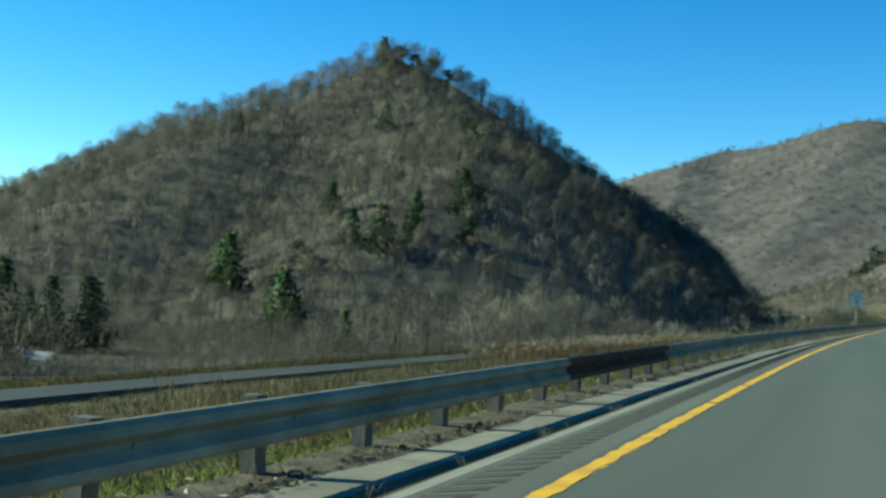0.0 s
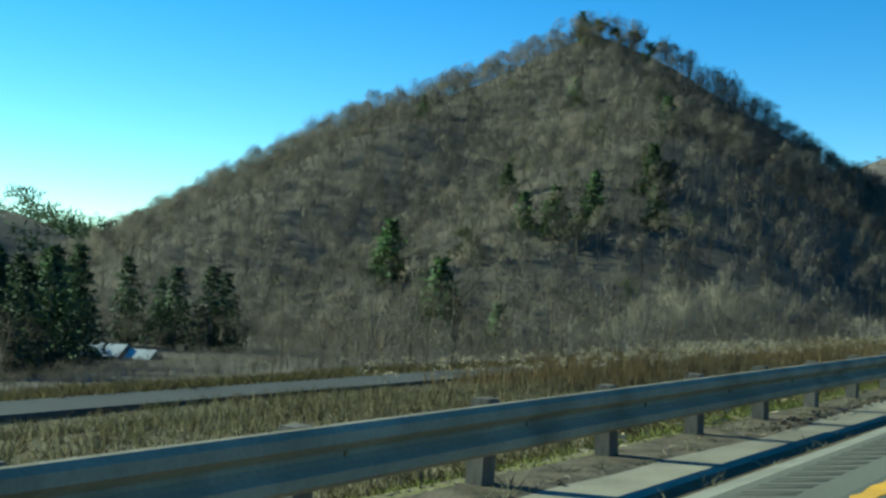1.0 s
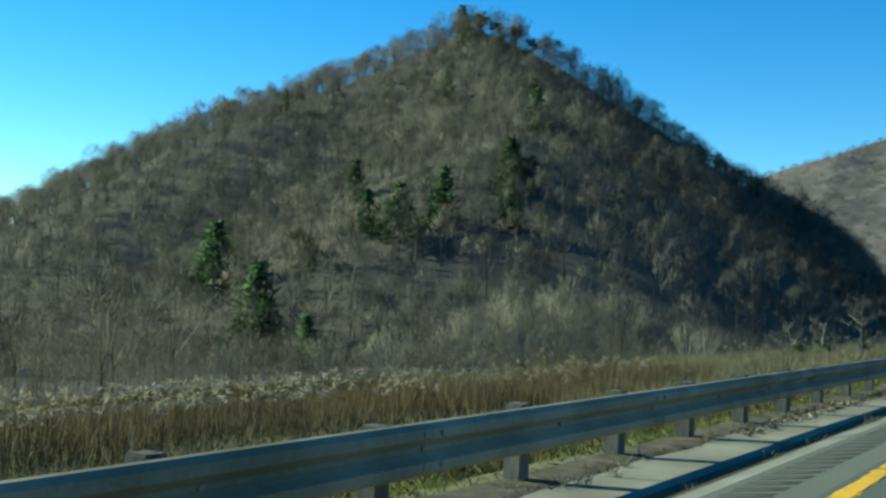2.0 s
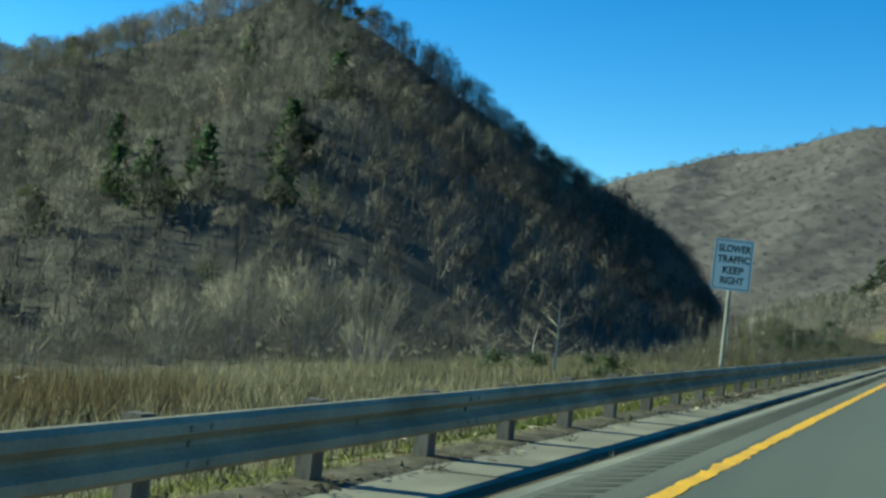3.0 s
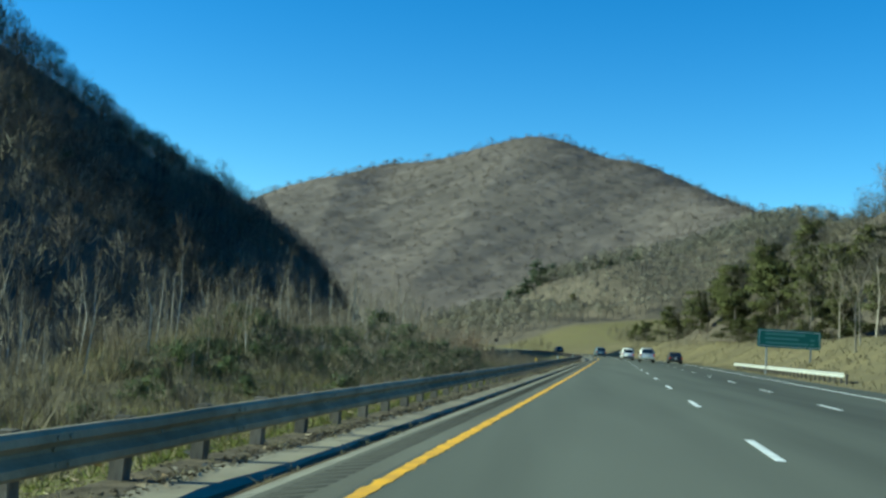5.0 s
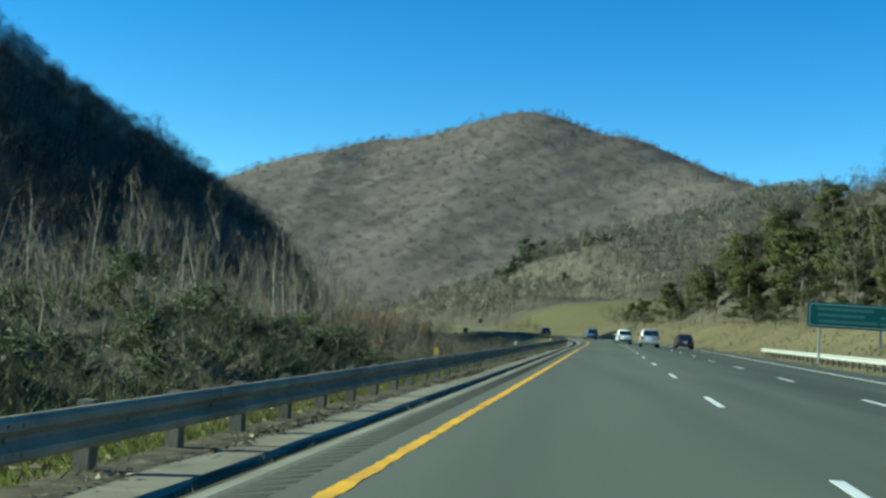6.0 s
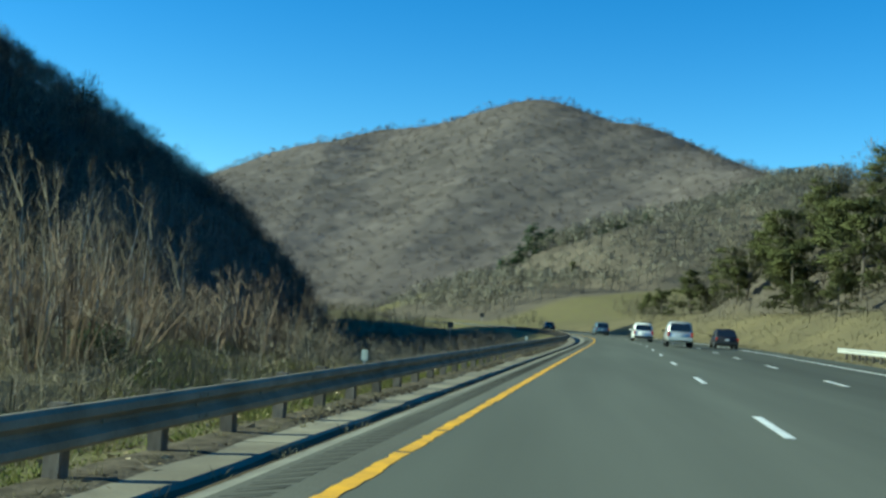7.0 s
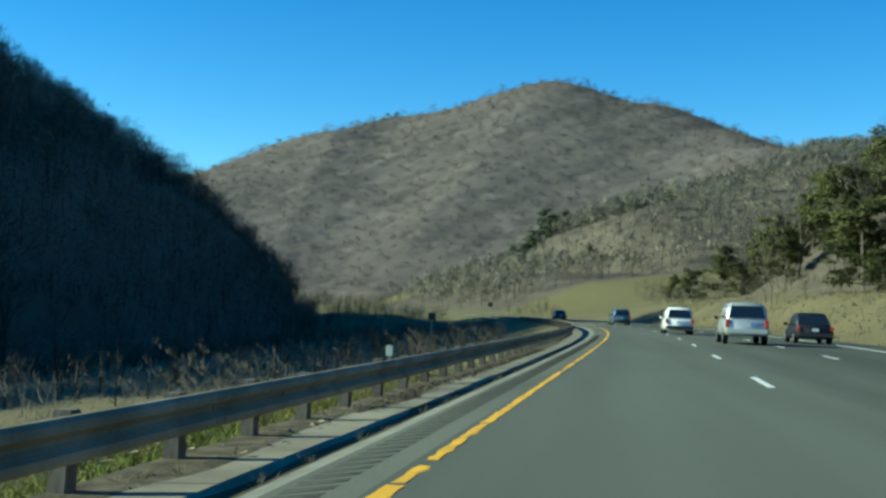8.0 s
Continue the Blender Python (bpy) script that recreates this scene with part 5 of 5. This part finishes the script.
def lettering(text, size, mat, width):
    cu = bpy.data.curves.new("lettering", "FONT")
    cu.body, cu.size, cu.align_x, cu.align_y, cu.extrude, cu.offset = text, size, "CENTER", "CENTER", 0.0015, size * 0.034
    ob = new("lettering", cu)
    bpy.context.view_layer.update()
    me = bpy.data.meshes.new_from_object(ob.evaluated_get(bpy.context.evaluated_depsgraph_get()))
    bpy.data.objects.remove(ob)
    xs = [v.co.x for v in me.vertices]
    k = width / (max(xs) - min(xs))
    me.transform(Matrix.Rotation(math.pi / 2, 4, "X") @ Matrix.Diagonal((k, 1, 1, 1)))
    me.materials.clear()
    me.materials.append(mat)
    return me


sign = tagged(new("road_sign"), "white regulatory road sign with black letters on a weathered post", "road sign")
part("post", tube("post", 0.065, 3.9, POLE, at=(0, 0.07, 1.35), sides=12, r2=0.055), sign, "weathered round post")
panel = part("panel", rounded_panel("panel", 1.07, 1.43, 0.006, 0.06, SIGN_WHITE, (0, 0, 2.76)), sign)
part("border", frame_ring("border", 0.99, 1.35, 0.02, 0.002, SIGN_BLACK, -0.004), panel, "thin black border").location = (0, 0, 2.76)
part("bracket", box("bracket", 0.5, 0.03, 0.05, SIGN_BACK, 0.004, (0, 0.022, 3.1)), sign)
part("bracket", box("bracket", 0.5, 0.03, 0.05, SIGN_BACK, 0.004, (0, 0.022, 2.4)), sign)
for text, z, w in (("SLOWER", 3.20, 0.88), ("TRAFFIC", 2.90, 0.88), ("KEEP", 2.60, 0.56), ("RIGHT", 2.31, 0.64)):
    part("lettering", lettering(text, 0.27, SIGN_BLACK, w), panel, "black capital letters", (0.02, -0.0045, z))
sign.matrix_basis = pose(-1.50, 123.2, -0.02, 0, 1.2, 14)

guide = tagged(new("guide_sign"), "large green highway guide sign on two posts", "road sign")
gp = part("panel", rounded_panel("panel", 6.0, 1.75, 0.05, 0.2, SIGN_GREEN, (0, 0, 3.3)), guide)
part("border", frame_ring("border", 5.75, 1.5, 0.04, 0.004, SIGN_WHITE, -0.006), gp, "thin white border").location = (0, 0, 3.3)
for bx, bz, bw, bh in ((-0.4, 3.72, 3.8, 0.18), (-0.7, 3.3, 3.2, 0.18), (-0.2, 2.88, 4.0, 0.18), (2.2, 3.3, 0.4, 0.18), (2.2, 2.88, 0.4, 0.18)):
    part("bar", box("bar", bw, 0.004, bh, plain("faded_sign_white", (0.10, 0.24, 0.20), 0.5), 0, (bx, -0.004, bz)), gp)
for px in (-2.1, 2.1):
    part("post", box("post", 0.12, 0.16, 5.6, SIGN_BACK, 0.01, (px, 0.14, 1.3)), guide)
guide.matrix_basis = pose(29.5, 262, 0.0, 0, 0, 4)

# small back-turned signs along the bend and reflectors on the rail
for x, y, z0, h, w in ((-11.1, 552.9, 0, 2.6, 1.3), (-3.7, 366, -2.8, 3.4, .8)):
    s = tagged(new("small_sign"), "small dark sign on a thin post beside the bend", "road sign", "small signs")
    gz = float(ground_z(x, y))
    part("post", tube("post", 0.05, h, SIGN_BACK, at=(0, 0.05, h / 2)), s)
    part("panel", rounded_panel("panel", w, w, 0.01, 0.1, SIGN_BLACK, (0, 0, h - .3)), s)
    s.matrix_basis = pose(x, y, gz - .1, 0, 0, 0)
REFLECT = plain("amber_reflector", (0.75, 0.42, 0.04), 0.35)
PALE_REFLECT = plain("pale_reflector", (0.62, 0.62, 0.5), 0.35)
for y, m, lab in ((89.1, REFLECT, "amber reflector plate on a bracket above the rail"), (208.3, REFLECT, "amber reflector plate on a bracket above the rail"), (230.6, PALE_REFLECT, "pale reflector plate on a bracket above the rail"), (260.4, PALE_REFLECT, "pale reflector plate on a bracket above the rail")):
    r = tagged(new("reflector"), lab, "reflector", "rail reflectors")
    part("plate", box("plate", .10, .012, .16, m, .01, (0, 0, .11)), r)
    part("bracket", box("bracket", .03, .03, .12, SIGN_BACK, .004, (0, .02, 0)), r)
    r.matrix_basis = pose(float(road_x(y)) - 3.73, y, .335)

# ---- outer guard rail ----
PALE_STEEL = material("bleached_steel", (0.58, 0.57, 0.52), 0.55, 0.35, 0.15, 1.5, 30, 0.1)
outer = tagged(new("guardrail"), "pale steel guard rail on posts along the outer shoulder", "guardrail")
for k in range(17):
    y0 = 226 + 3.81 * k
    ys = np.linspace(y0, y0 + 3.85, 4)
    prof = [(14.6 - o, 0.32 + z) for o, z in (W_FRONT + W_BACK)[::-1]]
    part("beam", strip("beam", ys, prof, PALE_STEEL, True), outer)
    for yy in (y0, y0 + 1.905):
        part("post", post_me, outer, "", (float(road_x(yy)) + 14.82, yy, .3))

# ---- house in the valley ----
ROOF = material("pale_metal_roof", (0.42, 0.42, 0.40), 0.6, 0.0, 0.15, 0.8, 12, 0.1)
SIDING = material("grey_siding", (0.16, 0.14, 0.12), 0.8, 0, 0.15, 1, 20, 0.15)
house = tagged(new("house"), "small dark house with a pale metal roof in the valley", "house")


def gable_house(x0, x1, y0, y1, eave, ridge):
    mid_y, o = (y0 + y1) / 2, .5
    walls = [(x0, y0, 0), (x1, y0, 0), (x1, y1, 0), (x0, y1, 0), (x0, y0, eave), (x1, y0, eave), (x1, y1, eave), (x0, y1, eave), (x0, mid_y, ridge), (x1, mid_y, ridge)]
    part("wall", mesh_of("wall", walls, [(0, 1, 5, 4), (1, 2, 6, 9, 5), (2, 3, 7, 6), (3, 0, 4, 8, 7)], SIDING), house)
    for ya, s in ((y0 - o, 1), (y1 + o, -1)):
        v = [(x0 - o, ya, eave - .25), (x1 + o, ya, eave - .25), (x1 + o, mid_y, ridge + .05), (x0 - o, mid_y, ridge + .05)]
        v += [(a, b, c + .12) for a, b, c in v]
        part("roof", mesh_of("roof", v, [(0, 1, 2, 3), (4, 5, 6, 7), (0, 1, 5, 4), (1, 2, 6, 5), (2, 3, 7, 6), (3, 0, 4, 7)], ROOF), house)
    for k in range(2):
        wx = x0 + (x1 - x0) * (.3 + .4 * k)
        part("window", box("window", 1.0, .1, 1.1, plain("dark_glass", (0.02, 0.025, 0.03), 0.1), .02, (wx, y0 - .03, eave * .55)), house)


gable_house(-5, 4.5, -3.5, 3.5, 2.6, 4.6)
gable_house(6.0, 11, -2.5, 3, 2.3, 3.8)
house.matrix_basis = pose(-123, 135, -13.2, 0, 0, 20) @ Matrix.Scale(0.66, 4)

# ---- cars ----
GLASS = plain("car_glass", (0.012, 0.014, 0.016), 0.08, 0.0, 0.5)
TYRE = material("tyre_rubber", (0.02, 0.02, 0.02), 0.85, 0, 0.2, 8, 60, 0.2)
RIM = plain("alloy", (0.45, 0.46, 0.47), 0.3, 0.8)
LAMP_RED = plain("tail_lamp_red", (0.45, 0.02, 0.015), 0.2, 0, 0.6)
TRIM = plain("black_trim", (0.025, 0.025, 0.026), 0.6)
PLATE = plain("pale_plate", (0.6, 0.6, 0.58), 0.5)


def loft(name, sections, mat):
    """A closed body through cross-sections: (y, half width low, half width high, z low, z high, round)."""
    bm = bmesh.new()
    rings = []
    for y, wl, wh, zl, zh, r in sections:
        pts = []
        for x, z in ((wl * .94, zl), (wl, zl + (zh - zl) * .25), (wl * .99, zl + (zh - zl) * .6), (wh, zh - r), (wh - r, zh), (0, zh + r * .25)):
            pts.append((x, z))
        pts = pts + [(-x, z) for x, z in pts[-2::-1]]
        rings.append([bm.verts.new((x, y, z)) for x, z in pts])
    for a, b in zip(rings, rings[1:]):
        for i in range(len(a)):
            j = (i + 1) % len(a)
            bm.faces.new((a[i], a[j], b[j], b[i]))
    bm.faces.new(rings[0])
    bm.faces.new(rings[-1][::-1])
    bmesh.ops.recalc_face_normals(bm, faces=bm.faces)
    sharp = [e for e in bm.edges if len(e.link_faces) == 2 and e.calc_face_angle(0) > .6]
    bmesh.ops.bevel(bm, geom=sharp, offset=.03, segments=2, affect="EDGES")
    return from_bm(name, bm, mat, True)


def vehicle(name, label, category, paint, L, Wd, H, kind, x, y, turn):
    car = tagged(new(name), label, category, "traffic")
    hw, belt, g = Wd / 2, H * (.58 if kind != "pickup" else .60), .22 if kind != "pickup" else .36
    part("body", loft("body", [(-L / 2, hw * .86, hw * .84, g + .18, belt * .92, .08), (-L / 2 + .12, hw * .97, hw * .93, g + .05, belt, .08), (-L * .2, hw, hw * .95, g, belt, .06), (L * .18, hw, hw * .95, g, belt, .06), (L * .3, hw * .98, hw * .9, g, belt * .95, .08), (L / 2 - .15, hw * .93, hw * .82, g + .05, belt * .82, .1), (L / 2, hw * .8, hw * .7, g + .15, belt * .66, .08)], paint), car)
    rear = {"van": -L / 2 + .10, "hatch": -L / 2 + .42, "pickup": -L * .47}[kind]
    slope = {"van": .22, "hatch": .75, "pickup": .16}[kind]
    front = L * .24
    cab = part("cabin", loft("cabin", [(rear, hw * .90, hw * .86, belt - .05, belt + .03, .02), (rear + slope, hw * .88, hw * .74, belt - .05, H, .08), (front - .75, hw * .88, hw * .74, belt - .05, H - .01, .08), (front + .1, hw * .88, hw * .80, belt - .05, belt + .02, .02)], paint), car)
    zt, zb = H - .13, belt + .07
    ta, tb = (zb - belt) / (H - belt), (zt - belt) / (H - belt)
    v = []
    for t, w in ((ta, .80), (tb, .68)):
        for s in (-1, 1):
            v.append((s * hw * w, rear + slope * t - .05, belt + (H - belt) * t))
    v += [(a, b + .03, c) for a, b, c in v]
    part("rear_window", mesh_of("rear_window", v, [(0, 1, 3, 2), (4, 6, 7, 5), (0, 4, 5, 1), (2, 3, 7, 6), (0, 2, 6, 4), (1, 5, 7, 3)], GLASS), cab, "dark tinted glass")
    for s in (-1, 1):
        ya, yb = rear + slope * .9 + .15, front - .35
        for q in ((ya, (ya + yb) / 2 - .04), ((ya + yb) / 2 + .04, yb)):
            v = [(s * hw * .895, q[0], zb), (s * hw * .895, q[1], zb), (s * hw * .785, q[1] - .15 * (q[1] == yb), zt), (s * hw * .785, q[0], zt)]
            v += [(a - s * .03, b, c) for a, b, c in v]
            part("side_window", mesh_of("side_window", v, [(0, 1, 2, 3), (4, 7, 6, 5), (0, 4, 5, 1), (1, 5, 6, 2), (2, 6, 7, 3), (3, 7, 4, 0)], GLASS), cab)
        part("tail_lamp", box("tail_lamp", .17, .12, .36 if kind != "hatch" else .22, LAMP_RED, .03, (s * hw * .86, -L / 2 + .03, belt * .84)), car, "red tail lamp")
        part("mirror", box("mirror", .2, .1, .15, TRIM if kind == "pickup" else paint, .03, (s * (hw + .08), front - .35, belt + .06)), car)
        for wy in (-L * .30, L * .31):
            r = .36 if kind == "pickup" else .31
            w = part("wheel", tube("wheel", r, .21, TYRE, "x", sides=28, bevel=.03), car, "", (s * (hw - .11), wy, r))
            part("rim", tube("rim", r * .62, .02, RIM, "x", (s * .105, 0, 0), 20), w, "alloy rim")
    part("bumper", box("bumper", Wd * .93, .18, .22, TRIM if kind != "pickup" else PALE_STEEL, .05, (0, -L / 2 - .02, g + .20)), car)
    part("number_plate", box("number_plate", .31, .012, .16, PLATE, .004, (0, -L / 2 - .005, belt * .78)), car)
    if kind != "hatch":
        for s in (-1, 1):
            part("roof_rail", box("roof_rail", .04, 1.4, .04, TRIM, .01, (s * hw * .62, 0, H + .045)), cab)
    car.matrix_basis = pose(x, y, 0.0, 0, 0, turn)
    return car


def lane(y, o):
    return float(road_x(y)) + o, y, -math.degrees(math.atan2(float(road_x(y + 2)) - float(road_x(y - 2)), 4))


vehicle("pickup_truck", "silver pickup truck with a capped bed in the middle lane", "pickup truck", plain("silver_paint", (0.50, 0.50, 0.48), 0.35, 0.5, 0.5), 5.0, 1.86, 1.78, "pickup", *lane(295, 4.34))
vehicle("minivan", "white minivan driving in the middle lane", "car", plain("white_paint", (0.78, 0.78, 0.74), 0.35, 0, 0.6), 4.6, 1.80, 1.66, "van", *lane(317, 2.83))
vehicle("hatchback", "black hatchback car in the outer lane", "car", plain("black_paint", (0.007, 0.006, 0.008), 0.5, 0, 0.05), 4.4, 1.80, 1.50, "hatch", *lane(302, 8.33))
vehicle("minivan", "grey-blue minivan ahead in the middle lane", "car", plain("blue_grey_paint", (0.10, 0.16, 0.20), 0.3, 0.4, 0.6), 4.7, 1.84, 1.70, "van", *lane(365, 2.72))
vehicle("hatchback", "dark car far ahead at the bend", "car", plain("dark_paint", (0.03, 0.025, 0.025), 0.3, 0, 0.6), 4.4, 1.78, 1.5, "hatch", *lane(415, 1.22))

# low bare shrubs that close the crest under the taller crowns
for (a, b, k), n in ((NEAR_HILL[0], 260), (NEAR_HILL[1], 160)):
    t = gen.random(n)
    x, y = a[0] + t * (b[0] - a[0]) + gen.normal(0, 1.5, n), a[1] + t * (b[1] - a[1]) + gen.normal(1, 2.5, n)
    spread_out("crest_shrubs", [(q[::2], m[::2]) for q, m in front], x, y, gen.uniform(.4, .75, n), TWIG, "low bare trees closing the crest of the hill", "woods", uneven=.3)
